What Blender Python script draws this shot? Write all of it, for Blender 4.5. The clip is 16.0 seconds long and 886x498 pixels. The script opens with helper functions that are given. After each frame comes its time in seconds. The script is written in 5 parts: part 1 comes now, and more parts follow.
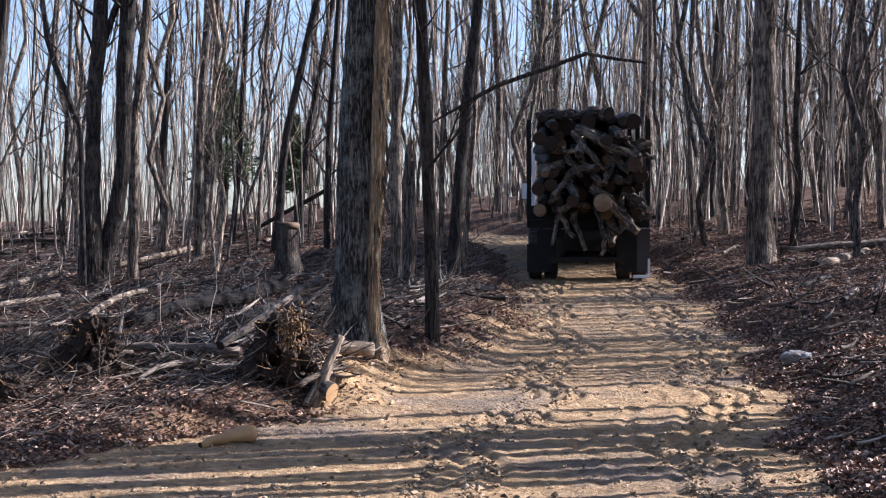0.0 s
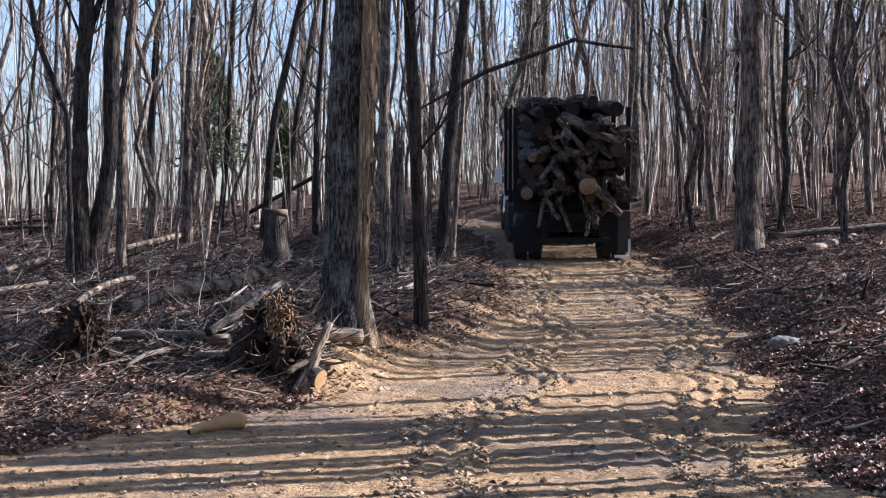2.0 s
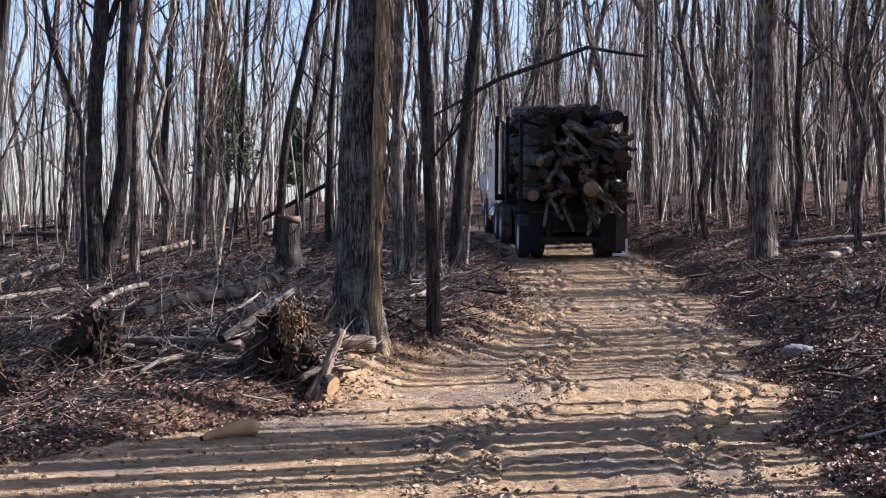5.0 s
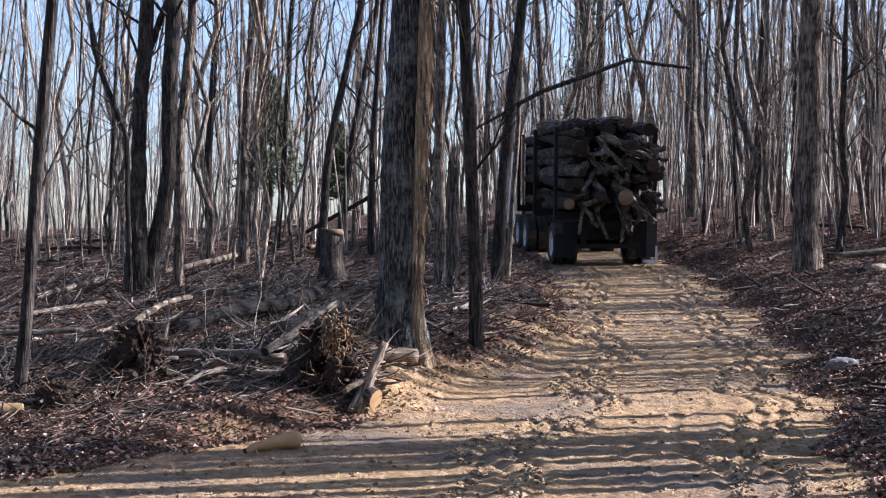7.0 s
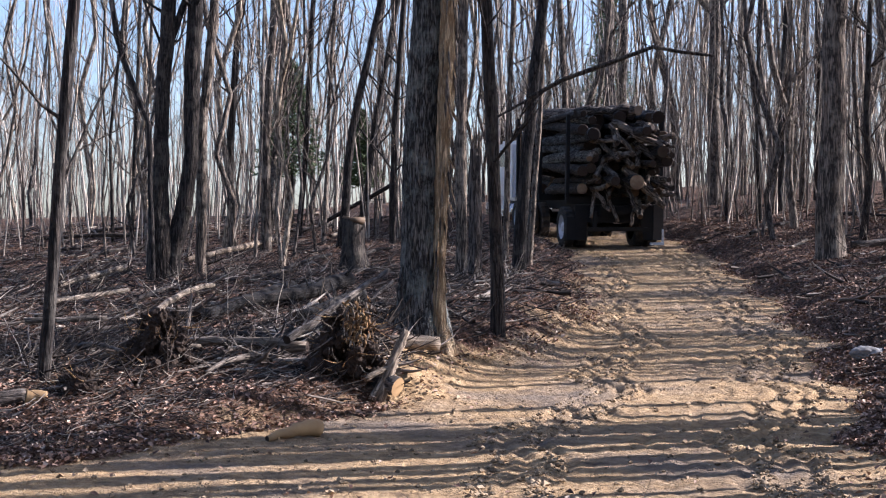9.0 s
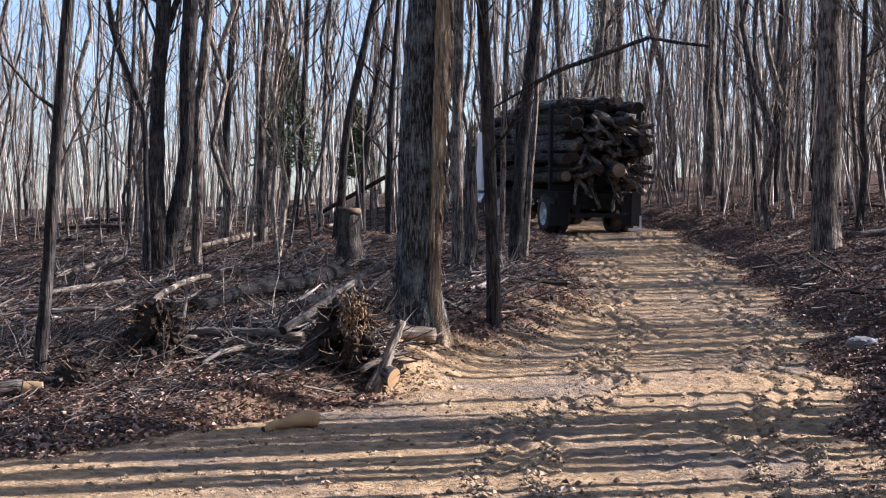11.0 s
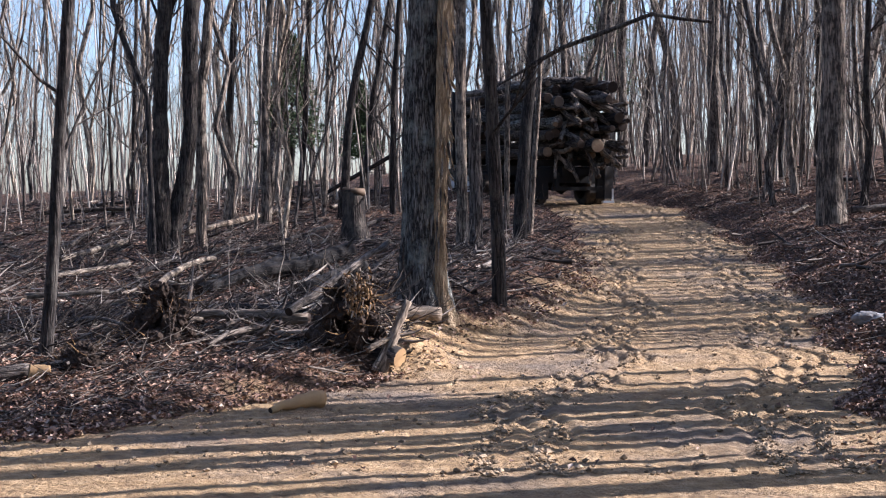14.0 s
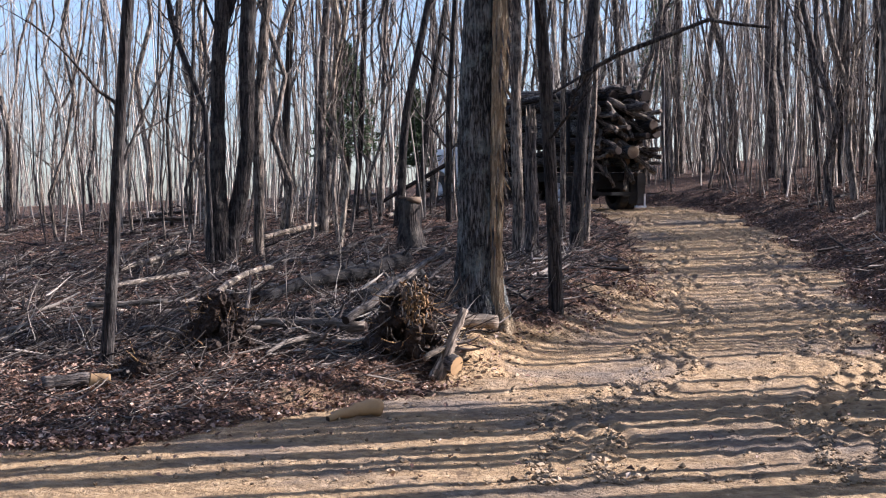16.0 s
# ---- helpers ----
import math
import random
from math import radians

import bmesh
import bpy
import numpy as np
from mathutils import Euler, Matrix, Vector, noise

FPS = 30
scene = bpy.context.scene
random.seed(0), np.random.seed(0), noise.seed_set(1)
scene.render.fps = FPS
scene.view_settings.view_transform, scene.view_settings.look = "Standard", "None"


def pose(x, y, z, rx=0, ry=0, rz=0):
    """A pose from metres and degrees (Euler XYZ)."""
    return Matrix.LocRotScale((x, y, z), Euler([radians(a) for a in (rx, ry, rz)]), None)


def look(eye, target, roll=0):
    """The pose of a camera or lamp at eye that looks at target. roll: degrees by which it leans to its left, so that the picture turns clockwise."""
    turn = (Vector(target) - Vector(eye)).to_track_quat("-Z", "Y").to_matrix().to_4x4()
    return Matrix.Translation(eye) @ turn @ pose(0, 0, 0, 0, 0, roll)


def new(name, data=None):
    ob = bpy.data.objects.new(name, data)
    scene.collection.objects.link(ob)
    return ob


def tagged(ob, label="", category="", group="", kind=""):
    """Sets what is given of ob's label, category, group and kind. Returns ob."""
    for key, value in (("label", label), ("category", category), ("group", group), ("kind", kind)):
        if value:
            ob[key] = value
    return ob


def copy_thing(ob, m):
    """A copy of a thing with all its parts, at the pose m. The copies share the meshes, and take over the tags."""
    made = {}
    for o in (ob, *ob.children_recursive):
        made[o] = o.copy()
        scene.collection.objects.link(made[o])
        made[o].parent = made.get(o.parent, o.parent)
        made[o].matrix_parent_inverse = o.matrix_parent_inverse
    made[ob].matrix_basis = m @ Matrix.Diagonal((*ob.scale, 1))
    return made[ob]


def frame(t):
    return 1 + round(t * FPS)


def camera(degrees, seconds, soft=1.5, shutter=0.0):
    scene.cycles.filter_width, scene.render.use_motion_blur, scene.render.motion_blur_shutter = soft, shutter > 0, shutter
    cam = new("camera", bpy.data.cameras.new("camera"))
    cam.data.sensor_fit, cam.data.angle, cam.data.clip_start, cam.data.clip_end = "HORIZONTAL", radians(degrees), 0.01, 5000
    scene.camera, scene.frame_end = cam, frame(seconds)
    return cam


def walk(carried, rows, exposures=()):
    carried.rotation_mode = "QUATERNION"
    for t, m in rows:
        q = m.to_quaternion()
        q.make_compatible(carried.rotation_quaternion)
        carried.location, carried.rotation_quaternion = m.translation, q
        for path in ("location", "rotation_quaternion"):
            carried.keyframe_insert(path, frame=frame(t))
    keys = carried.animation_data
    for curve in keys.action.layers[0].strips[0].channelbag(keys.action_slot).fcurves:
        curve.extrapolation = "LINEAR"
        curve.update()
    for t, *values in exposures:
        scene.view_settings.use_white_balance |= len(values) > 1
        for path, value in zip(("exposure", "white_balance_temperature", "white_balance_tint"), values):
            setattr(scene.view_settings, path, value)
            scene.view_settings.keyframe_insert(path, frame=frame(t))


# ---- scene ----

# ---- the camera, held by hand, turning a little ----
cam = camera(34, 16.0, soft=1.2)
walk(cam, [
    (0.0, pose(0, 0, 1.6, 90, 0, -0.481) @ pose(0, 0, 0, 0.009) @ pose(0, 0, 0, 0, 0, 0.010)),
    (0.5, pose(0, 0, 1.6, 90, 0, -0.200) @ pose(0, 0, 0, 0.656) @ pose(0, 0, 0, 0, 0, -0.029)),
    (1.0, pose(0, 0, 1.6, 90, 0, -0.167) @ pose(0, 0, 0, 0.601) @ pose(0, 0, 0, 0, 0, -0.018)),
    (1.5, pose(0, 0, 1.6, 90, 0, -0.488) @ pose(0, 0, 0, 0.070) @ pose(0, 0, 0, 0, 0, -0.054)),
    (2.0, pose(0, 0, 1.6, 90, 0, -0.937) @ pose(0, 0, 0, -0.527) @ pose(0, 0, 0, 0, 0, -0.101)),
    (2.5, pose(0, 0, 1.6, 90, 0, -1.262) @ pose(0, 0, 0, -0.935) @ pose(0, 0, 0, 0, 0, -0.099)),
    (3.0, pose(0, 0, 1.6, 90, 0, -1.358) @ pose(0, 0, 0, -0.966) @ pose(0, 0, 0, 0, 0, -0.085)),
    (5.5, pose(0, 0, 1.6, 90, 0, -0.000) @ pose(0, 0, 0, -0.000) @ pose(0, 0, 0, 0, 0, -0.000)),
    (6.0, pose(0, 0, 1.6, 90, 0, 0.451) @ pose(0, 0, 0, 0.193) @ pose(0, 0, 0, 0, 0, -0.042)),
    (6.5, pose(0, 0, 1.6, 90, 0, 0.858) @ pose(0, 0, 0, 0.303) @ pose(0, 0, 0, 0, 0, -0.021)),
    (7.0, pose(0, 0, 1.6, 90, 0, 1.245) @ pose(0, 0, 0, 0.267) @ pose(0, 0, 0, 0, 0, -0.038)),
    (7.5, pose(0, 0, 1.6, 90, 0, 1.535) @ pose(0, 0, 0, 0.104) @ pose(0, 0, 0, 0, 0, 0.079)),
    (8.0, pose(0, 0, 1.6, 90, 0, 1.790) @ pose(0, 0, 0, -0.057) @ pose(0, 0, 0, 0, 0, 0.052)),
    (8.5, pose(0, 0, 1.6, 90, 0, 1.963) @ pose(0, 0, 0, -0.158) @ pose(0, 0, 0, 0, 0, 0.034)),
    (9.0, pose(0, 0, 1.6, 90, 0, 2.105) @ pose(0, 0, 0, -0.201) @ pose(0, 0, 0, 0, 0, -0.019)),
    (11.5, pose(0, 0, 1.6, 90, 0, 1.791) @ pose(0, 0, 0, -0.607) @ pose(0, 0, 0, 0, 0, -0.065)),
    (12.0, pose(0, 0, 1.6, 90, 0, 1.433) @ pose(0, 0, 0, -0.607) @ pose(0, 0, 0, 0, 0, -0.050)),
    (12.5, pose(0, 0, 1.6, 90, 0, 1.288) @ pose(0, 0, 0, -0.626) @ pose(0, 0, 0, 0, 0, -0.174)),
    (13.0, pose(0, 0, 1.6, 90, 0, 1.417) @ pose(0, 0, 0, -0.743) @ pose(0, 0, 0, 0, 0, -0.332)),
    (13.5, pose(0, 0, 1.6, 90, 0, 1.750) @ pose(0, 0, 0, -1.006) @ pose(0, 0, 0, 0, 0, -0.550)),
    (14.0, pose(0, 0, 1.6, 90, 0, 2.143) @ pose(0, 0, 0, -1.379) @ pose(0, 0, 0, 0, 0, -0.686)),
    (14.5, pose(0, 0, 1.6, 90, 0, 2.576) @ pose(0, 0, 0, -1.606) @ pose(0, 0, 0, 0, 0, -0.832)),
    (15.0, pose(0, 0, 1.6, 90, 0, 3.082) @ pose(0, 0, 0, -1.605) @ pose(0, 0, 0, 0, 0, -0.911)),
    (15.5, pose(0, 0, 1.6, 90, 0, 3.678) @ pose(0, 0, 0, -1.365) @ pose(0, 0, 0, 0, 0, -1.002)),
    (16.0, pose(0, 0, 1.6, 90, 0, 4.359) @ pose(0, 0, 0, -1.026) @ pose(0, 0, 0, 0, 0, -1.009)),
], exposures=[(0, 1.63, 5600, 19.5), (16, 1.63, 5600, 19.5)])

# ---- low winter sun from beyond the track's right side, and a clear sky ----
SUN_ROUND, SUN_UP = 74, 29
world = bpy.data.worlds.new("sky")
scene.world = world
world.use_nodes = True
sky = world.node_tree.nodes.new("ShaderNodeTexSky")
sky.sky_type, sky.sun_disc = "NISHITA", False
sky.sun_elevation, sky.sun_rotation = radians(SUN_UP), radians(SUN_ROUND)
sky.air_density, sky.dust_density, sky.ozone_density = 1.0, 1.6, 1.5
world.node_tree.links.new(sky.outputs[0], world.node_tree.nodes["Background"].inputs[0])
world.node_tree.nodes["Background"].inputs[1].default_value = 0.075
sun = new("sun", bpy.data.lights.new("sun", "SUN"))
sun.data.energy, sun.data.angle, sun.data.color = 5.0, radians(0.45), (1.0, 0.90, 0.79)
to_sun = Vector((math.sin(radians(SUN_ROUND)) * math.cos(radians(SUN_UP)), math.cos(radians(SUN_ROUND)) * math.cos(radians(SUN_UP)), math.sin(radians(SUN_UP))))
sun.matrix_world = look(to_sun * 60, (0, 0, 0))


# ---- materials ----
def material(name, rough=0.85, metal=0.0):
    m = bpy.data.materials.new(name)
    m.use_nodes = True
    shader = m.node_tree.nodes["Principled BSDF"]
    shader.inputs["Roughness"].default_value, shader.inputs["Metallic"].default_value = rough, metal
    shader.inputs["Specular IOR Level"].default_value = 0.3
    return m, m.node_tree.nodes, m.node_tree.links, shader


def put(nodes, kind, **values):
    n = nodes.new(kind)
    for key, value in values.items():
        n.inputs[key.replace("_", " ")].default_value = value
    return n


def ramp(nodes, links, source, *stops):
    r = nodes.new("ShaderNodeValToRGB")
    while len(r.color_ramp.elements) < len(stops):
        r.color_ramp.elements.new(0.5)
    for e, (at, colour) in zip(r.color_ramp.elements, stops):
        e.position, e.color = at, (*colour, 1)
    links.new(source, r.inputs[0])
    return r.outputs[0]


def blend(nodes, links, factor, a, b, kind="MIX"):
    m = nodes.new("ShaderNodeMix")
    m.data_type, m.blend_type = "RGBA", kind
    for socket, value in ((m.inputs[0], factor), (m.inputs[6], a), (m.inputs[7], b)):
        if isinstance(value, (int, float)):
            socket.default_value = value
        elif isinstance(value, tuple):
            socket.default_value = (*value, 1)
        else:
            links.new(value, socket)
    return m.outputs[2]


def bump(nodes, links, shader, height, depth, strength=1.0):
    b = nodes.new("ShaderNodeBump")
    b.inputs["Distance"].default_value, b.inputs["Strength"].default_value = depth, strength
    links.new(height, b.inputs["Height"])
    links.new(b.outputs[0], shader.inputs["Normal"])


def spot(nodes, links, scale=(1, 1, 1), by_object=True):
    """Coordinates in metres, shifted from thing to thing."""
    c = nodes.new("ShaderNodeTexCoord")
    g = nodes.new("ShaderNodeMapping")
    g.inputs["Scale"].default_value = scale
    links.new(c.outputs["Object"], g.inputs[0])
    if by_object:
        info = nodes.new("ShaderNodeObjectInfo")
        s = put(nodes, "ShaderNodeVectorMath")
        s.operation = "SCALE"
        s.inputs[0].default_value = (37, 19, 53)
        links.new(info.outputs["Random"], s.inputs["Scale"])
        links.new(s.outputs[0], g.inputs["Location"])
    return g.outputs[0]


def noisy(nodes, links, where, scale, detail=5, rough=0.6):
    n = put(nodes, "ShaderNodeTexNoise", Scale=scale, Detail=detail, Roughness=rough)
    links.new(where, n.inputs["Vector"])
    return n.outputs[0]


def bark_material(name, dark, light, moss, grain=15, depth=0.02):
    """Furrowed bark: long plates parted by dark cracks that run up the trunk, and lichen stains."""
    m, nodes, links, shader = material(name, 0.92)
    tall, even = spot(nodes, links, (1, 1, 0.13)), spot(nodes, links)
    first, second = noisy(nodes, links, tall, grain, 3, 0.55), noisy(nodes, links, tall, grain * 2.6, 4, 0.6)
    crack = ramp(nodes, links, first, (0.40, (1, 1, 1)), (0.47, (0, 0, 0)), (0.52, (0, 0, 0)), (0.60, (1, 1, 1)))
    fine = ramp(nodes, links, second, (0.38, (0.2, 0.2, 0.2)), (0.60, (1, 1, 1)))
    height = blend(nodes, links, 1.0, crack, fine, "MULTIPLY")
    base = blend(nodes, links, height, dark, light)
    stains = ramp(nodes, links, noisy(nodes, links, even, 3.4, 7, 0.75), (0.50, (0, 0, 0)), (0.62, (1, 1, 1)))
    base = blend(nodes, links, stains, base, blend(nodes, links, 0.45, base, moss))
    info = nodes.new("ShaderNodeObjectInfo")
    tone = ramp(nodes, links, info.outputs["Random"], (0.0, (0.65, 0.65, 0.68)), (1.0, (1.3, 1.22, 1.1)))
    links.new(blend(nodes, links, 1.0, base, tone, "MULTIPLY"), shader.inputs["Base Color"])
    bump(nodes, links, shader, height, depth)
    return m


bark_grey = bark_material("bark_grey", (0.03, 0.025, 0.021), (0.29, 0.24, 0.195), (0.34, 0.31, 0.26))
bark_dark = bark_material("bark_dark", (0.012, 0.010, 0.009), (0.088, 0.072, 0.060), (0.13, 0.12, 0.10))
bark_oak = bark_material("bark_oak", (0.016, 0.015, 0.014), (0.33, 0.325, 0.30), (0.42, 0.47, 0.42), 26, 0.03)
bark_shaggy = bark_material("bark_shaggy", (0.20, 0.14, 0.08), (0.64, 0.52, 0.35), (0.44, 0.36, 0.24), 20, 0.03)
# Lighter copy of the grey bark, with sunlight on stems put into its colour.
bark_sunlit = bark_material("bark_sunlit", (0.08, 0.064, 0.05), (0.54, 0.46, 0.36), (0.40, 0.38, 0.31))
bark_far = bark_material("bark_far", (0.07, 0.056, 0.046), (0.50, 0.43, 0.35), (0.42, 0.37, 0.30))
weathered = bark_material("weathered_wood", (0.07, 0.058, 0.045), (0.36, 0.31, 0.25), (0.24, 0.21, 0.17), 26, 0.006)
bare_wood = bark_material("bare_wood", (0.10, 0.08, 0.06), (0.36, 0.30, 0.235), (0.22, 0.19, 0.15), 22, 0.004)
# Near-black bark: the shade in the slash heap is put into this colour.
bark_shaded = bark_material("shaded_bark", (0.004, 0.0035, 0.003), (0.022, 0.018, 0.015), (0.032, 0.027, 0.022))
rotten = bark_material("rotten_wood", (0.10, 0.055, 0.025), (0.50, 0.33, 0.15), (0.20, 0.12, 0.06), 26, 0.01)


def cut_wood():
    """A sawn log end: rings and checks, with shade put into most ends' tone."""
    m, nodes, links, shader = material("cut_wood", 0.8)
    where = spot(nodes, links)
    tone = noisy(nodes, links, where, 5, 4)
    rings = noisy(nodes, links, where, 42, 3)
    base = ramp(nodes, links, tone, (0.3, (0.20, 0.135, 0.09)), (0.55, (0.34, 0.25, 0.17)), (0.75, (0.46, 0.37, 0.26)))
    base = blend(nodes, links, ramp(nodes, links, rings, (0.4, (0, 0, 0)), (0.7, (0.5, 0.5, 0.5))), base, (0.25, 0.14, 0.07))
    # Most ends go near black, as in the shade at the load's rear.
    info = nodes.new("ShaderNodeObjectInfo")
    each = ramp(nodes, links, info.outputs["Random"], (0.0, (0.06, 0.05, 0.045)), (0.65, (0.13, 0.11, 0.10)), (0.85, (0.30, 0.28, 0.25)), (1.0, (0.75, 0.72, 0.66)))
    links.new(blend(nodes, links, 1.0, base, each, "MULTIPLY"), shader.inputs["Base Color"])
    bump(nodes, links, shader, rings, 0.004)
    return m


wood_cut = cut_wood()


def ground_material():
    """Bare sandy clay on the track, brown leaf litter and humus beside it."""
    m, nodes, links, shader = material("ground", 0.95)
    where = spot(nodes, links, by_object=False)
    mask = nodes.new("ShaderNodeAttribute")
    mask.attribute_name = "bare"
    wide, fine, grit = noisy(nodes, links, where, 0.55, 5), noisy(nodes, links, where, 6, 8, 0.7), noisy(nodes, links, where, 34, 5, 0.7)
    clay = ramp(nodes, links, fine, (0.30, (0.130, 0.082, 0.042)), (0.50, (0.345, 0.229, 0.112)), (0.72, (0.53, 0.382, 0.214)))
    mud = ramp(nodes, links, fine, (0.3, (0.082, 0.062, 0.045)), (0.7, (0.27, 0.208, 0.148)))
    clay = blend(nodes, links, ramp(nodes, links, wide, (0.47, (0, 0, 0)), (0.65, (1, 1, 1))), clay, mud)
    cells = put(nodes, "ShaderNodeTexVoronoi", Scale=15.0)
    links.new(where, cells.inputs["Vector"])
    leaf = ramp(nodes, links, cells.outputs["Color"], (0.1, (0.028, 0.017, 0.011)), (0.45, (0.105, 0.055, 0.032)), (0.75, (0.20, 0.108, 0.062)), (0.95, (0.30, 0.19, 0.12)))
    humus = ramp(nodes, links, fine, (0.35, (0.020, 0.014, 0.010)), (0.7, (0.075, 0.048, 0.031)))
    litter = blend(nodes, links, ramp(nodes, links, grit, (0.35, (0, 0, 0)), (0.6, (1, 1, 1))), humus, leaf)
    rim = nodes.new("ShaderNodeMath")
    rim.operation = "MULTIPLY_ADD"
    links.new(fine, rim.inputs[0])
    rim.inputs[1].default_value = 0.5
    links.new(mask.outputs["Fac"], rim.inputs[2])
    edge = ramp(nodes, links, rim.outputs[0], (0.62, (0, 0, 0)), (0.86, (1, 1, 1)))
    links.new(blend(nodes, links, edge, litter, clay), shader.inputs["Base Color"])
    both = nodes.new("ShaderNodeMath")
    both.operation = "ADD"
    links.new(fine, both.inputs[0])
    links.new(grit, both.inputs[1])
    crumb = put(nodes, "ShaderNodeTexVoronoi", Scale=21.0, Randomness=1.0)
    warp = blend(nodes, links, 0.06, where, grit, "ADD")
    links.new(warp, crumb.inputs["Vector"])
    pile = nodes.new("ShaderNodeMath")
    pile.operation = "MULTIPLY_ADD"
    links.new(crumb.outputs["Distance"], pile.inputs[0])
    pile.inputs[1].default_value = -0.35
    links.new(both.outputs[0], pile.inputs[2])
    bump(nodes, links, shader, pile.outputs[0], 0.048)
    return m


ground_skin = ground_material()


def island_material(name, rough, *stops):
    """Pieces of one joined object that differ in tone from piece to piece."""
    m, nodes, links, shader = material(name, rough)
    g = nodes.new("ShaderNodeNewGeometry")
    base = ramp(nodes, links, g.outputs["Random Per Island"], *stops)
    where = spot(nodes, links, by_object=False)
    mottle = ramp(nodes, links, noisy(nodes, links, where, 18, 3), (0.3, (0.7, 0.7, 0.7)), (0.7, (1.15, 1.15, 1.15)))
    links.new(blend(nodes, links, 1.0, base, mottle, "MULTIPLY"), shader.inputs["Base Color"])
    return m


dead_leaf = island_material("dead_leaf", 0.7, (0.0, (0.04, 0.022, 0.015)), (0.35, (0.16, 0.087, 0.056)), (0.65, (0.30, 0.178, 0.118)), (0.90, (0.43, 0.295, 0.205)), (1.0, (0.52, 0.41, 0.31)))
stick_wood = island_material("stick_wood", 0.85, (0.0, (0.024, 0.018, 0.014)), (0.62, (0.075, 0.058, 0.045)), (0.86, (0.24, 0.20, 0.16)), (1.0, (0.52, 0.45, 0.36)))
clod_clay = island_material("clod_clay", 0.97, (0.0, (0.14, 0.098, 0.058)), (0.6, (0.27, 0.195, 0.115)), (1.0, (0.40, 0.30, 0.19)))
sapling_bark = island_material("sapling_bark", 0.85, (0.0, (0.06, 0.047, 0.037)), (0.45, (0.20, 0.165, 0.13)), (1.0, (0.62, 0.54, 0.44)))
needle_green = island_material("needle_green", 0.7, (0.0, (0.03, 0.05, 0.018)), (1.0, (0.09, 0.13, 0.045)))


def plain(name, colour, rough=0.5, metal=0.0, dust=(0.20, 0.16, 0.11), amount=0.15):
    """Paint, rubber or steel under a film of road dust."""
    m, nodes, links, shader = material(name, rough, metal)
    where = spot(nodes, links)
    film = ramp(nodes, links, noisy(nodes, links, where, 3.5, 7, 0.7), (0.42, (0, 0, 0)), (0.75, (amount,) * 3))
    links.new(blend(nodes, links, film, colour, dust), shader.inputs["Base Color"])
    bump(nodes, links, shader, noisy(nodes, links, where, 40, 4), 0.002)
    return m


paint_white = plain("white_paint", (0.78, 0.79, 0.80), 0.35)
paint_black = plain("black_paint", (0.008, 0.008, 0.009), 0.75, 0.0, (0.06, 0.05, 0.04), 0.15)
steel_dark = plain("dark_steel", (0.010, 0.0095, 0.009), 0.75, 0.1, (0.06, 0.05, 0.04), 0.15)
rubber = plain("tyre_rubber", (0.022, 0.022, 0.022), 0.85, 0.0, (0.17, 0.13, 0.09), 0.7)
rim_grey = plain("rim_paint", (0.66, 0.67, 0.70), 0.45, 0.2, (0.2, 0.16, 0.11), 0.6)
chrome = plain("chrome", (0.7, 0.7, 0.7), 0.18, 1.0, (0.3, 0.25, 0.2), 0.3)
wood_fresh = plain("fresh_wood", (0.38, 0.245, 0.115), 0.8, 0.0, (0.24, 0.135, 0.06), 0.8)
flap_pale = plain("mudflap_plate", (0.72, 0.73, 0.74), 0.4, 0.1)
flap_grey = plain("side_plate", (0.045, 0.043, 0.042), 0.6, 0.1)
glass_dark = plain("cab_glass", (0.02, 0.024, 0.026), 0.06, 0.0, (0.1, 0.1, 0.1), 0.1)
stone_grey = plain("stone", (0.20, 0.20, 0.20), 0.9, 0.0, (0.16, 0.14, 0.12), 0.9)
soil_dark = plain("root_soil", (0.022, 0.015, 0.011), 0.98, 0.0, (0.07, 0.045, 0.027), 0.9)


# ---- the lie of the land ----
RISE_Y = (-400, -30, 0, 9, 14, 20, 26, 31, 35, 37.5, 40, 42.6, 48, 58, 66, 80, 140, 300, 2500)
RISE_Z = (-1.0, -0.5, -0.1, 0.0, 0.06, 0.36, 0.70, 1.0, 1.3, 1.56, 1.76, 1.9, 2.15, 2.4, 2.35, 1.7, -2.5, -9, -30)
RIGHT_Y = (-30, 5, 9.3, 13.7, 20, 29, 35, 40, 44, 50, 60, 75)
RIGHT_X = (2.0, 2.1, 2.7, 3.45, 4.35, 4.95, 5.1, 4.7, 3.6, 0.5, -8, -24)
LEFT_Y = (12.6, 13.6, 15.2, 17, 20, 28.6, 35, 40, 44, 50, 60, 75)
LEFT_X = (-1.3, -0.95, -0.5, 0.1, 1.15, 1.65, 1.75, 1.1, -0.2, -3.8, -13, -30)


def smooth(a, b, v):
    s = np.clip((v - a) / (b - a), 0, 1)
    return s * s * (3 - 2 * s)


def rise(y):
    """The height of the road, rounded where its slope changes."""
    return sum(w * np.interp(y + d, RISE_Y, RISE_Z) for d, w in ((-3, 0.15), (-1.5, 0.22), (0, 0.26), (1.5, 0.22), (3, 0.15)))


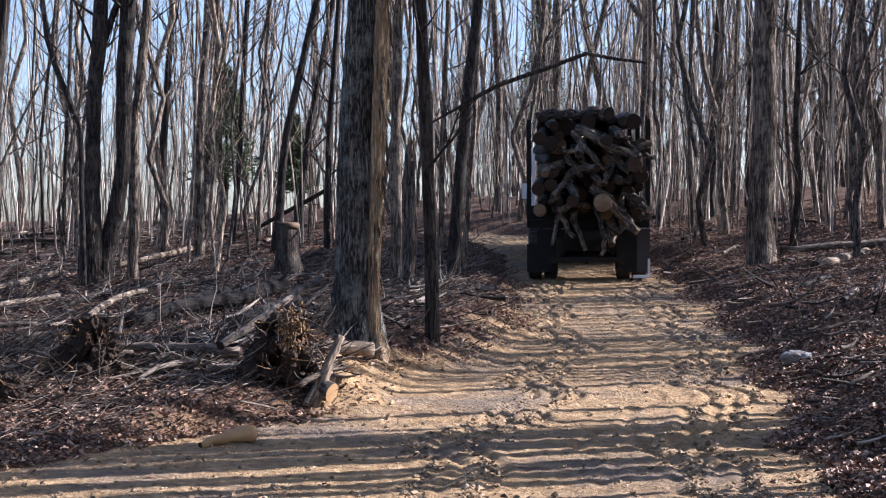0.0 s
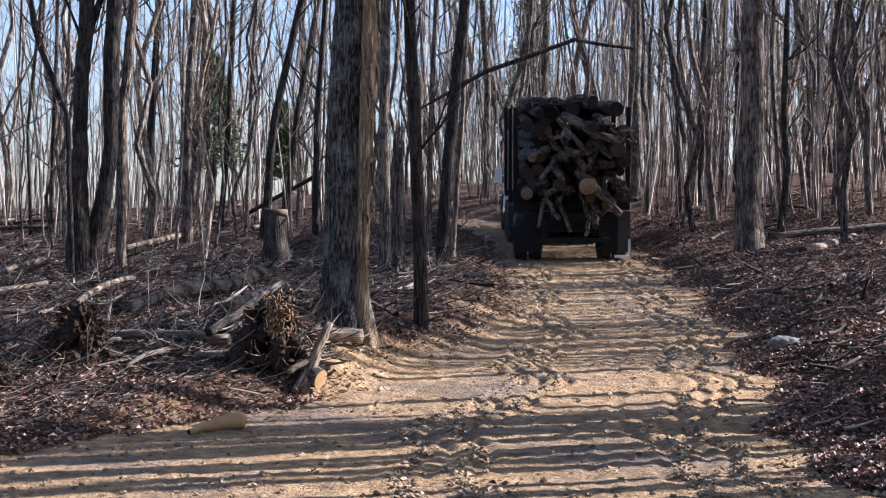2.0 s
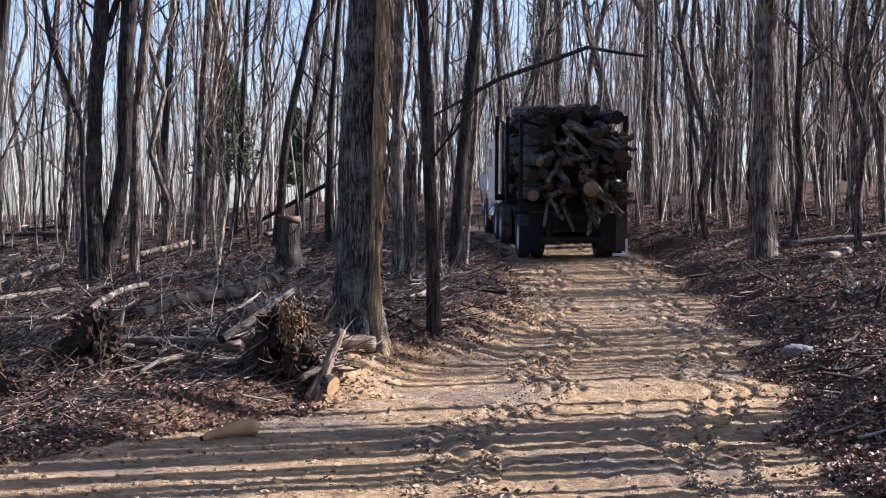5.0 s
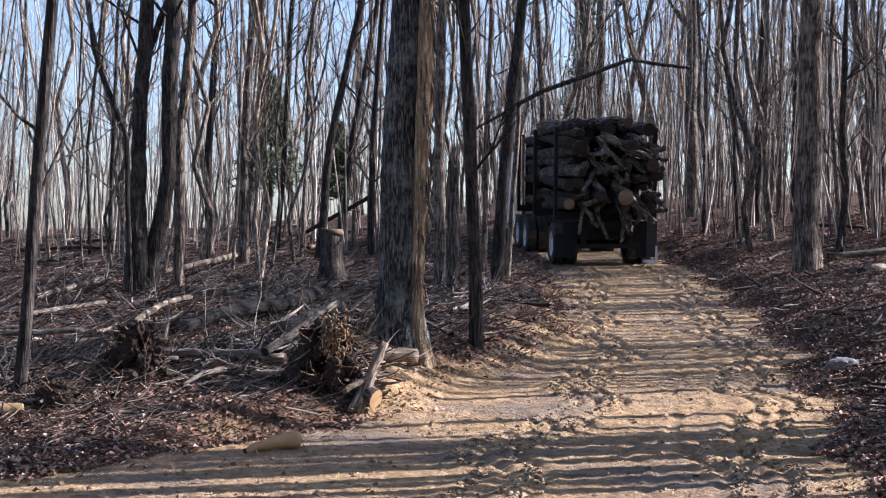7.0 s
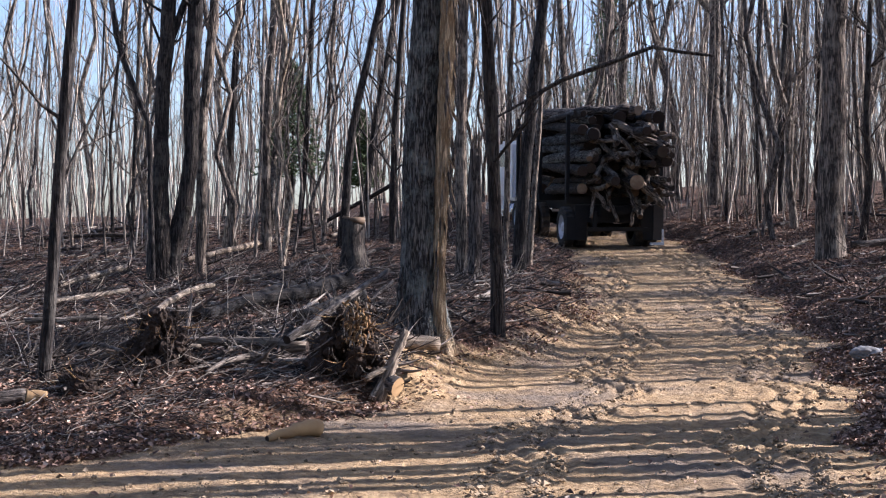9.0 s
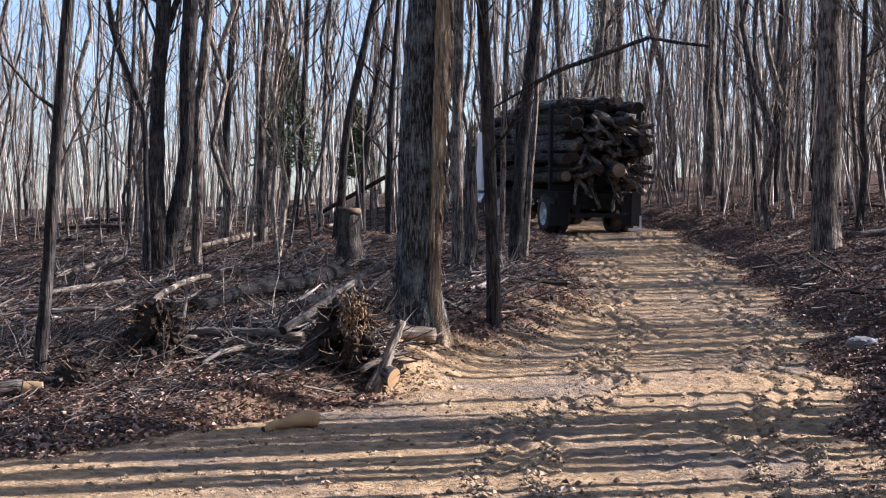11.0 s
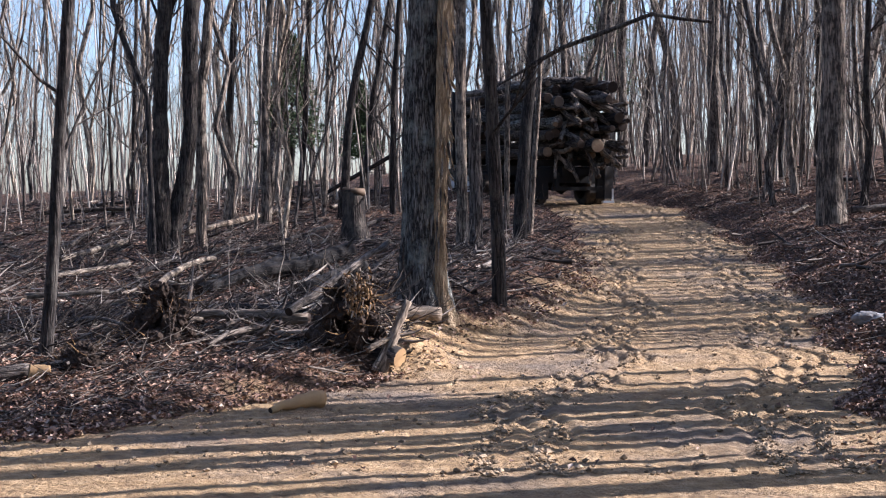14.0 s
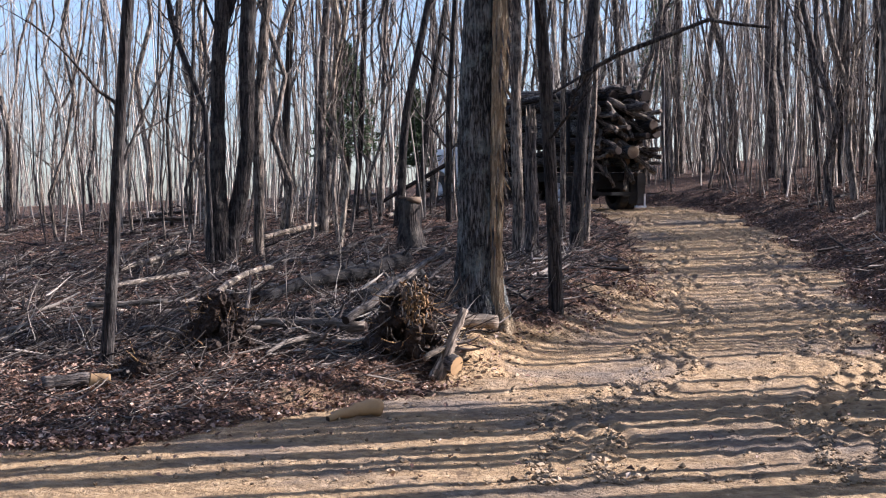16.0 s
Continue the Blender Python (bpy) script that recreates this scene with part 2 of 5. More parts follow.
def edges(x, y):
    """How far inside the bare track's left and right edges a place lies, in metres."""
    front = np.where(x < -0.95, 13.3 + np.where(x < -3.2, -2.8 + (x + 3.2) * 0.5, (x + 0.95) * 1.24), 13.5) - y
    wander = 0.16 * np.sin(y * 1.7) + 0.1 * np.sin(y * 3.9 + 1)
    left = np.maximum(x - np.interp(y, LEFT_Y, LEFT_X) + wander, front + 0.14 * np.sin(x * 2.6))
    return left, np.interp(y, RIGHT_Y, RIGHT_X) - x + 0.18 * np.sin(y * 1.3 + 2) + 0.1 * np.sin(y * 3.1)


def land(x, y):
    """The height of the ground without its small lumps."""
    x, y = np.asarray(x, float), np.asarray(y, float)
    left, right = edges(x, y)
    z = rise(y) + 0.30 * smooth(0.05, 0.75, -left) * smooth(10, 14, y)
    z = z + 0.34 * smooth(-0.1, 1.1, -right) * smooth(6, 12, y) + 0.085 * np.clip(-right - 0.8, 0, 15) * smooth(4, 14, y)
    z = z - 0.035 * np.maximum(0, -left - 6) * smooth(12, 30, y) * (y < 90)
    ramp_up = 0.45 * smooth(-0.5, 0.9, -left) - 0.30 * smooth(0.05, 0.75, -left)
    z = z + ramp_up * smooth(-2.3, -1.1, x) * smooth(13.4, 15.2, y) * smooth(27, 20, y)
    z = z + 0.17 * np.exp(-((x + 0.74) / 0.30) ** 2 - ((y - 14.2) / 0.45) ** 2)
    return z + 0.07 * np.sin(x * 0.9 + 1) * np.sin(y * 0.7) * smooth(0.3, 2.5, np.maximum(-left, -right))


# ---- building blocks ----
class Shell:
    """Gathers tubes and faces for one mesh."""

    def __init__(self):
        self.v, self.f, self.m, self.ends = [], [], [], []

    def tube(self, points, radii, sides=6, wobble=0.0, slot=0, cap=None, flare=0.0):
        base, n = len(self.v), len(points)
        turn = random.uniform(0, 6.28)
        p = [Vector(q) for q in points]
        for i in range(n):
            way = (p[min(i + 1, n - 1)] - p[max(i - 1, 0)]).normalized()
            side = way.cross(Vector((0.31, 0.95, 0.05)) if abs(way.y) < 0.9 else Vector((1, 0, 0.1))).normalized()
            other = way.cross(side)
            for k in range(sides):
                a = turn + 6.28319 * k / sides
                r = radii[i] * (1 + random.uniform(-wobble, wobble))
                if flare and i < 3:
                    r *= 1 + flare * (0.55, 0.2, 0.06)[i] * (1 + math.sin(a * 4 + turn))
                self.v.append(p[i] + (side * math.cos(a) + other * math.sin(a)) * r)
        for i in range(n - 1):
            for k in range(sides):
                a, b = base + i * sides + k, base + i * sides + (k + 1) % sides
                self.f.append((a, b, b + sides, a + sides))
                self.m.append(slot)
        if cap is not None:
            for row, flip in ((0, 1), (n - 1, 0)):
                ring = [base + row * sides + k for k in range(sides)]
                self.ends.append(len(self.f))
                self.f.append(ring[::-1] if flip else ring)
                self.m.append(cap)
        return self

    def box(self, lo, hi, slot=0):
        b = len(self.v)
        self.v += [Vector((x, y, z)) for z in (lo[2], hi[2]) for y in (lo[1], hi[1]) for x in (lo[0], hi[0])]
        for q in ((0, 2, 3, 1), (4, 5, 7, 6), (0, 1, 5, 4), (2, 6, 7, 3), (0, 4, 6, 2), (1, 3, 7, 5)):
            self.f.append([b + k for k in q])
            self.m.append(slot)
        return self

    def mesh(self, name, *materials, flat=False):
        me = bpy.data.meshes.new(name)
        me.from_pydata([tuple(q) for q in self.v], [], self.f)
        for one in materials:
            me.materials.append(one)
        me.polygons.foreach_set("material_index", self.m)
        me.polygons.foreach_set("use_smooth", [not flat] * len(self.f))
        for k in self.ends:
            me.polygons[k].use_smooth = False
        me.update()
        return me


def part(name, shell, materials, parent, label="", flat=False):
    ob = new(name, shell.mesh(name, *(materials if isinstance(materials, tuple) else (materials,)), flat=flat))
    ob.parent = parent
    return tagged(ob, label)


def thing(name, label, category, at=(0, 0, 0), group=""):
    ob = new(name)
    ob.matrix_basis = at if isinstance(at, Matrix) else Matrix.Translation(at)
    return tagged(ob, label, category, group)


def solid(name, shell, materials, label, category, group="", kind="", flat=False):
    ob = new(name, shell.mesh(name, *(materials if isinstance(materials, tuple) else (materials,)), flat=flat))
    return tagged(ob, label, category, group, kind)


def rounded(shell_box, name, mat, parent, width=0.03, label=""):
    """A box-built part with bevelled edges."""
    me = shell_box.mesh(name, mat, flat=True)
    bm = bmesh.new()
    bm.from_mesh(me)
    bmesh.ops.bevel(bm, geom=list(bm.edges), offset=width, segments=2, affect="EDGES", clamp_overlap=True)
    bm.to_mesh(me)
    bm.free()
    ob = new(name, me)
    ob.parent = parent
    return tagged(ob, label)


# ---- the ground, one sheet out to the horizon ----
def spread(*runs):
    out = []
    for a, b, n in runs:
        out += list(np.linspace(a, b, n, endpoint=False))
    return out + [runs[-1][1]]


def lumps(x, y):
    """Small relief: wheel ruts and tread on the track, litter humps beside it."""
    left, right = edges(x, y)
    inside = float(smooth(-0.1, 0.5, min(left, right)))
    n = noise.fractal(Vector((x * 1.3, y * 1.3, 0)), 1.0, 2.0, 4)
    fine = noise.fractal(Vector((x * 5.5, y * 5.5, 3)), 1.0, 2.0, 3)
    z = (1 - inside) * (0.055 * n + 0.03 * fine) + inside * (0.012 * n + 0.009 * fine + 0.011 * noise.noise(Vector((x * 14, y * 14, 5))))
    churn = math.exp(-(left / 0.5) ** 2) * float(smooth(14.5, 16.5, y) * smooth(34, 22, y))
    if churn > 0.02:
        z += churn * 0.07 * abs(noise.fractal(Vector((x * 3.2, y * 3.2, 9)), 0.8, 2.1, 4))
    if inside > 0:
        lane = right - 1.75 + 0.12 * math.sin(y * 0.45)
        crumb = noise.noise(Vector((x * 9, y * 9, 11)))
        for off, deep in ((-1.12, 1.0), (-0.98, 0.8), (-0.70, 0.7), (-0.2, 0.4), (0.62, 0.8), (0.92, 1.0), (1.06, 0.8)):
            d = lane - off + 0.05 * n
            groove = math.exp(-(d / 0.055) ** 2)
            ridge = math.exp(-((d - 0.1) / 0.05) ** 2) + math.exp(-((d + 0.1) / 0.05) ** 2)
            z += inside * deep * float(smooth(7.5, 12, y)) * (-0.042 * groove + (0.020 + 0.012 * crumb) * ridge)
        sweep = math.hypot(x + 6, y - 19)
        for ring in (6.0, 6.2, 6.75, 7.5, 7.7, 8.2):
            z += inside * float(smooth(17, 13, y)) * 0.022 * math.exp(-((sweep - ring) / 0.05) ** 2) * (0.9 + crumb)
    return z


def worn(x, y):
    """The scraped face of the bank below the thick tree, 0 to 1."""
    return smooth(1.0, 0.55, np.hypot((x + 0.62 - 0.12 * (y - 14.6)) / 0.75, (y - 14.7) / 1.9))


def build_ground():
    xs = spread((-900, -200, 6), (-200, -40, 12), (-40, -9, 34), (-9, -2.2, 84), (-2.2, 5.2, 215), (5.2, 8, 34), (8, 40, 36), (40, 200, 12), (200, 900, 6))
    ys = spread((-400, -40, 8), (-40, 4, 16), (4, 8.5, 12), (8.5, 22, 220), (22, 46, 210), (46, 80, 50), (80, 300, 30), (300, 2500, 12))
    gx, gy = np.meshgrid(np.array(xs), np.array(ys))
    z = land(gx, gy)
    left, right = edges(gx, gy)
    bare = smooth(-0.12, 0.35, np.minimum(left, right)) * (gy < 90)
    drift = 0.35 * np.sin(gx * 1.9 + gy * 0.7) * np.sin(gy * 2.3 - gx * 0.8 + 1) + 0.2 * np.sin(gx * 4.3 + 2) * np.sin(gy * 5.1 + gx)
    ragged = 0.45 * smooth(-2.3, 0.2, left + drift) * smooth(-0.2, -1.4, gx) * smooth(14.6, 13.2, gy)
    churned = 0.78 * smooth(-0.95, 0.1, left + 0.7 * drift) * smooth(13, 14.5, gy) * smooth(40, 30, gy)
    bare = np.maximum(bare, np.maximum(ragged, churned) * (right > 0))
    bare = np.maximum(bare, worn(gx, gy))
    verts, masks = [], []
    for i in range(len(ys)):
        for j in range(len(xs)):
            x, y = gx[i, j], gy[i, j]
            extra = lumps(x, y) if -30 < x < 30 and 4 < y < 75 else 0.0
            verts.append((x, y, z[i, j] + extra))
            masks.append(bare[i, j])
    w = len(xs)
    faces = [(i * w + j, i * w + j + 1, (i + 1) * w + j + 1, (i + 1) * w + j) for i in range(len(ys) - 1) for j in range(w - 1)]
    me = bpy.data.meshes.new("ground")
    me.from_pydata(verts, [], faces)
    me.polygons.foreach_set("use_smooth", [True] * len(faces))
    me.attributes.new("bare", "FLOAT", "POINT").data.foreach_set("value", masks)
    me.materials.append(ground_skin)
    return tagged(new("ground", me), "rutted sandy clay track through brown leaf litter", "ground", kind="structure")


ground = build_ground()


def on(x, y):
    return float(land(x, y)) + (lumps(x, y) if -30 < x < 30 and 4 < y < 75 else 0.0)


# ---- trees ----
def limb(shell, start, way, length, r, sides, depth, slot=0):
    """A crooked limb that turns upward and bears thinner ones."""
    pts, p, d = [start], Vector(start), Vector(way).normalized()
    steps = 5 if depth else 4
    for k in range(steps):
        d = (d + Vector((random.uniform(-0.25, 0.25), random.uniform(-0.25, 0.25), random.uniform(-0.05, 0.28)))).normalized()
        p = p + d * length / steps
        pts.append(p.copy())
    shell.tube(pts, [r * (1 - 0.8 * k / steps) for k in range(steps + 1)], sides, 0.08, slot)
    if depth:
        for k in range(random.randint(2, 4)):
            i = random.randint(1, steps - 1)
            a = random.uniform(0, 6.28)
            side = Vector((math.cos(a), math.sin(a), random.uniform(0.1, 0.9)))
            limb(shell, pts[i], side + d * 0.8, length * random.uniform(0.3, 0.6), r * 0.5, 3, depth - 1, slot)


def grow(points, r0, r1, height, sides, limbs, first, wobble=0.05, flare=0.3, depth=1):
    """Trunk and crown shells: the trunk goes through the points and on up to the height."""
    pts = [Vector(p) for p in points]
    lean = (pts[-1] - pts[-2]).normalized()
    foot = pts[0].copy()
    pts[0] = foot - Vector((0, 0, 0.25))
    fine = [pts[0], foot + (pts[1] - foot).normalized() * 0.06]
    for a, b in zip([foot] + pts[1:-1], pts[1:]):
        n = max(2, int((b - a).length / 0.7))
        for k in range(1, n + 1):
            s = k / n
            jog = Vector((random.uniform(-1, 1), random.uniform(-1, 1), 0)) * r0 * 0.16 if k < n else Vector()
            fine.append(a.lerp(b, s) + jog)
    seen, d = len(fine), lean
    while fine[-1].z < foot.z + height:
        d = (d * 0.9 + Vector((random.uniform(-0.12, 0.12), random.uniform(-0.12, 0.12), 0.12))).normalized()
        fine.append(fine[-1] + d * 1.3)
    total = len(fine) - 1
    radii = [r0 + (r1 - r0) * min(1, i / seen) if i < seen else r1 * max(0.12, 1 - 0.85 * (i - seen) / max(1, total - seen)) for i in range(len(fine))]
    trunk, crown = Shell(), Shell()
    trunk.tube(fine, radii, sides, wobble, flare=flare)
    for k in range(limbs):
        i = random.randint(max(2, int(first * total)), total - 1)
        a = random.uniform(0, 6.28)
        limb(crown, fine[i], (math.cos(a), math.sin(a), random.uniform(0.3, 1.2)), random.uniform(0.8, 3.2), max(0.008, radii[i] * random.uniform(0.2, 0.4)), 4, depth)
    return trunk, crown


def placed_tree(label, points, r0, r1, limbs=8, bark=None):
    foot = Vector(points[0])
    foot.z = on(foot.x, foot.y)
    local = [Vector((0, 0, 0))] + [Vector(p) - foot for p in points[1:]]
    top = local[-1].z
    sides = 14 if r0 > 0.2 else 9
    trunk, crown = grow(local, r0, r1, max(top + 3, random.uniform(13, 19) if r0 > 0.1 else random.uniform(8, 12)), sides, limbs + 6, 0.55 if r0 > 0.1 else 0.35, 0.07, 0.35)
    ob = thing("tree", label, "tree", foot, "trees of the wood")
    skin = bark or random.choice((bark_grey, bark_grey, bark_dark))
    # Saplings standing in the sun get the bark that has light in its colour.
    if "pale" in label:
        skin = bark_sunlit
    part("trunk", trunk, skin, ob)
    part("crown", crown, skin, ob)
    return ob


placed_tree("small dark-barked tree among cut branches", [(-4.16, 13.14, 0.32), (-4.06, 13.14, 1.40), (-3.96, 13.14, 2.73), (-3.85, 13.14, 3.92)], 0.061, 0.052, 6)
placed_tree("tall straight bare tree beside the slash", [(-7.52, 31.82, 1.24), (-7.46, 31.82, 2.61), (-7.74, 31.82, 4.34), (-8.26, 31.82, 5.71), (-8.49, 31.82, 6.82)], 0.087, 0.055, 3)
def many_stemmed(label, x, y, stems, branches):
    """Several stems from one stool; each stem is its points and the radius at each."""
    foot = Vector((x, y, on(x, y)))
    ob = thing("tree", label, "tree", foot, "trees of the wood")
    for points, radii, skin in stems:
        line = [Vector(p) - foot for p in points]
        line[0].z = min(line[0].z, on(*points[0][:2]) - foot.z) - 0.2
        fine, girth = [], []
        for k in range(len(line) - 1):
            for s in (0, 0.34, 0.67):
                fine.append(line[k].lerp(line[k + 1], s) + Vector((random.uniform(-1, 1), random.uniform(-1, 1), 0)) * radii[k] * 0.16 * (s > 0))
                girth.append(radii[k] + (radii[k + 1] - radii[k]) * s)
        while len(fine) < 40 and fine[-1].z < 15 and radii[-1] > 0.05:
            fine.append(fine[-1] + Vector((random.uniform(-0.12, 0.12), random.uniform(-0.1, 0.1), 0.9)))
            girth.append(girth[-1] * 0.9)
        part("trunk", Shell().tube(fine, girth, 12, 0.06), skin, ob)
        crown = Shell()
        for k in range(9):
            i, a = random.randint(len(fine) // 2, len(fine) - 2), random.uniform(0, 6.28)
            limb(crown, fine[i], (math.cos(a), math.sin(a), random.uniform(0.4, 1.2)), random.uniform(0.5, 1.8), max(0.008, girth[i] * 0.25), 4, 1)
        part("crown", crown, skin, ob)
    for points, r in branches:
        part("limb", Shell().tube([Vector(p) - foot for p in points], [r, r * 0.85, r * 0.7], 7, 0.08), bark_dark, ob)


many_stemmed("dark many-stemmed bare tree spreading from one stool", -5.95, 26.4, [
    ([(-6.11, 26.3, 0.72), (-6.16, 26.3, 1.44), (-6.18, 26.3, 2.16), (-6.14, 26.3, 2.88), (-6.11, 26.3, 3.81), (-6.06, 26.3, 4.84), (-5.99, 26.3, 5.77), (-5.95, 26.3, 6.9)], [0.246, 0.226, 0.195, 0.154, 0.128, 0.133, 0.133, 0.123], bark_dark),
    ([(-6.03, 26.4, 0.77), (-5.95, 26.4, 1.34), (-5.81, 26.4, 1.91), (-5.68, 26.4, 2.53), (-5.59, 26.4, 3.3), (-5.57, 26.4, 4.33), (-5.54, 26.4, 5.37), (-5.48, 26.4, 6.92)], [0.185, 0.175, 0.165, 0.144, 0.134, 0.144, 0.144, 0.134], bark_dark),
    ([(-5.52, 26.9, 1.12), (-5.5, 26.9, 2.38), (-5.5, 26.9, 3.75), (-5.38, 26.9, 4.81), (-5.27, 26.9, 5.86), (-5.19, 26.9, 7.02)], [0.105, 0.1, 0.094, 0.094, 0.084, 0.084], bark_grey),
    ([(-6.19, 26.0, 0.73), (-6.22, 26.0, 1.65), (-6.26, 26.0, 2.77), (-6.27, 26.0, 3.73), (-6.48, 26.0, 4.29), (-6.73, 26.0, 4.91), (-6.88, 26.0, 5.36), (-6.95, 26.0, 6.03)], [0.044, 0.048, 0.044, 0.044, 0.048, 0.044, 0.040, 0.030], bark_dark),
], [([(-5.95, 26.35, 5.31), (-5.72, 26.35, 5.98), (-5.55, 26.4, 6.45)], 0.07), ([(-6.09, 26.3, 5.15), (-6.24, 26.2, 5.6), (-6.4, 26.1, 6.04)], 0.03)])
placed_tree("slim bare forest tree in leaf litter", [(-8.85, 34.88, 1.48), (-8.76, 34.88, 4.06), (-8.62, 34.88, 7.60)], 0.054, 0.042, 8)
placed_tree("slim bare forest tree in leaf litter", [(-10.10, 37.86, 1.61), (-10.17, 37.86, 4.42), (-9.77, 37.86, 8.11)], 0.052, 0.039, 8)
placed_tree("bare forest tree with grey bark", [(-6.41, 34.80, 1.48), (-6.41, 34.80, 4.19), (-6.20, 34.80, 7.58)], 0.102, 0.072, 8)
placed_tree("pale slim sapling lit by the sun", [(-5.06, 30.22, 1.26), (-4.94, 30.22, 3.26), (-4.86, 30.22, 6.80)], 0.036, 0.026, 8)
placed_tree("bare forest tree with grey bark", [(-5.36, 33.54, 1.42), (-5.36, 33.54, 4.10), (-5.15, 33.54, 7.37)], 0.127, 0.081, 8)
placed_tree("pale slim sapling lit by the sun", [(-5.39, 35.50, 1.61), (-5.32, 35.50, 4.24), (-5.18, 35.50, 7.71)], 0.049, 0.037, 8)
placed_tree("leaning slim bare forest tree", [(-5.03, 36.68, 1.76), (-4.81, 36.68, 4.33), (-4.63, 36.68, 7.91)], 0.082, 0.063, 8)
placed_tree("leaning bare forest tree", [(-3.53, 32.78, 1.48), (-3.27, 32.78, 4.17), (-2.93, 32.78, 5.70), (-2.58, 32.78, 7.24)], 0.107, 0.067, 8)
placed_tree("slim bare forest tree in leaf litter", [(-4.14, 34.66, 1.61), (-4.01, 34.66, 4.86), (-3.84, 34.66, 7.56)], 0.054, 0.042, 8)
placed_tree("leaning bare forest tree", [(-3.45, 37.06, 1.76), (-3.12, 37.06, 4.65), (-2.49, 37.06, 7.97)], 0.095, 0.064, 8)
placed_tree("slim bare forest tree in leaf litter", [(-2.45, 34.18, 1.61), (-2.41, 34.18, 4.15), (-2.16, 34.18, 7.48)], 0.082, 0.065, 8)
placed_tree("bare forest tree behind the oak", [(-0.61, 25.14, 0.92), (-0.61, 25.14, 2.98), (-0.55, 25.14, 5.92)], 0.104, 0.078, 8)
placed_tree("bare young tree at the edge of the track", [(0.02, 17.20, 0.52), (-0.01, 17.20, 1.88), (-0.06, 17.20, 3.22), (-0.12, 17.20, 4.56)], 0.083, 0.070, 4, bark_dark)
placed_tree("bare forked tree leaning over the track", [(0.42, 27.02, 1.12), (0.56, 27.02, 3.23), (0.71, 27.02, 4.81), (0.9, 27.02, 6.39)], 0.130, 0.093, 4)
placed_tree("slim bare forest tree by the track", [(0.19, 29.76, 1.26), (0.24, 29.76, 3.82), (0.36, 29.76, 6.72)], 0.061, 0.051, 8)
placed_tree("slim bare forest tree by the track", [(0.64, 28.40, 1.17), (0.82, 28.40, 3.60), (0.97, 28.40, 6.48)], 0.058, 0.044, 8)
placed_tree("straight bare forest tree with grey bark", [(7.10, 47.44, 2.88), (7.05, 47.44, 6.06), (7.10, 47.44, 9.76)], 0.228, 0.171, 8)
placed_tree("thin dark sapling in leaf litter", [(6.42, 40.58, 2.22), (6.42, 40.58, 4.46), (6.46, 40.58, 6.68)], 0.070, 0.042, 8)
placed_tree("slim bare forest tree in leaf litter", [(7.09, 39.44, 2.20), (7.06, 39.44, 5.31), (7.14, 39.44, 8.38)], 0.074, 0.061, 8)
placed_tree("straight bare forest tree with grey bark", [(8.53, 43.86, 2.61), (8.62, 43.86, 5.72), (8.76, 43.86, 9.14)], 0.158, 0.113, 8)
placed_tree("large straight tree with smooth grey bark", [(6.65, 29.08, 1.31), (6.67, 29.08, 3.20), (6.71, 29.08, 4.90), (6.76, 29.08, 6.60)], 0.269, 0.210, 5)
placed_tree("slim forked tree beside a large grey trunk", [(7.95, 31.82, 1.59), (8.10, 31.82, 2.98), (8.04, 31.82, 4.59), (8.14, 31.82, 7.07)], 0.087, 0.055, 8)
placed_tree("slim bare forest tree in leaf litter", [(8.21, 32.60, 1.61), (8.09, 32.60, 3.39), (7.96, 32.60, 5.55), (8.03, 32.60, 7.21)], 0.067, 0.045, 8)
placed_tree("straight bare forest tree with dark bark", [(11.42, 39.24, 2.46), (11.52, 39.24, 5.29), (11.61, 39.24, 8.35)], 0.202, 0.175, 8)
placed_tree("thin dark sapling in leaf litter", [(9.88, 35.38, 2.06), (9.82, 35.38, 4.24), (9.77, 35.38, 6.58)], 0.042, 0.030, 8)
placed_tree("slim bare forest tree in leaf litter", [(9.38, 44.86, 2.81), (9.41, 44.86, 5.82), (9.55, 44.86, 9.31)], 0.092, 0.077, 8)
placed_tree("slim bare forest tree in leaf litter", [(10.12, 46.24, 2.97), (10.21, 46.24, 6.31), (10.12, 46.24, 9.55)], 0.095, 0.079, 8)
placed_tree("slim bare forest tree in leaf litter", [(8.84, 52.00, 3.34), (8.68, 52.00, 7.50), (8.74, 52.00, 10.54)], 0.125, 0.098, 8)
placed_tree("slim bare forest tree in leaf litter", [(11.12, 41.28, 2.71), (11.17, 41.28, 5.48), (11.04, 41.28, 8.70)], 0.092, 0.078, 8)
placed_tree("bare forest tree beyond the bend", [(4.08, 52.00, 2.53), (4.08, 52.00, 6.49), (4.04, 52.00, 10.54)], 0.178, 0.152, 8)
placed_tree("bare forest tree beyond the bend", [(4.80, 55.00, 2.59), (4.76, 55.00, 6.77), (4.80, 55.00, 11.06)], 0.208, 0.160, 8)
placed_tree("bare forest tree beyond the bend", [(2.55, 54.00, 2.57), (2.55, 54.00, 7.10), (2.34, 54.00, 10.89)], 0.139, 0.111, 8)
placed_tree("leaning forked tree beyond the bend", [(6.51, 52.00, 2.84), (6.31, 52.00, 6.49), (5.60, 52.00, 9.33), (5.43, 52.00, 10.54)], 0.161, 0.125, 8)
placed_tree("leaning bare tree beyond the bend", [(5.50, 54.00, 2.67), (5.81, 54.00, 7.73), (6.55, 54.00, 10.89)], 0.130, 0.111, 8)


# ---- the rest of the wood: young and tall trees that repeat a few shapes ----
def clear(x, y, gap=0.9):
    left, right = edges(x, y)
    return min(float(left), float(right)) < -gap


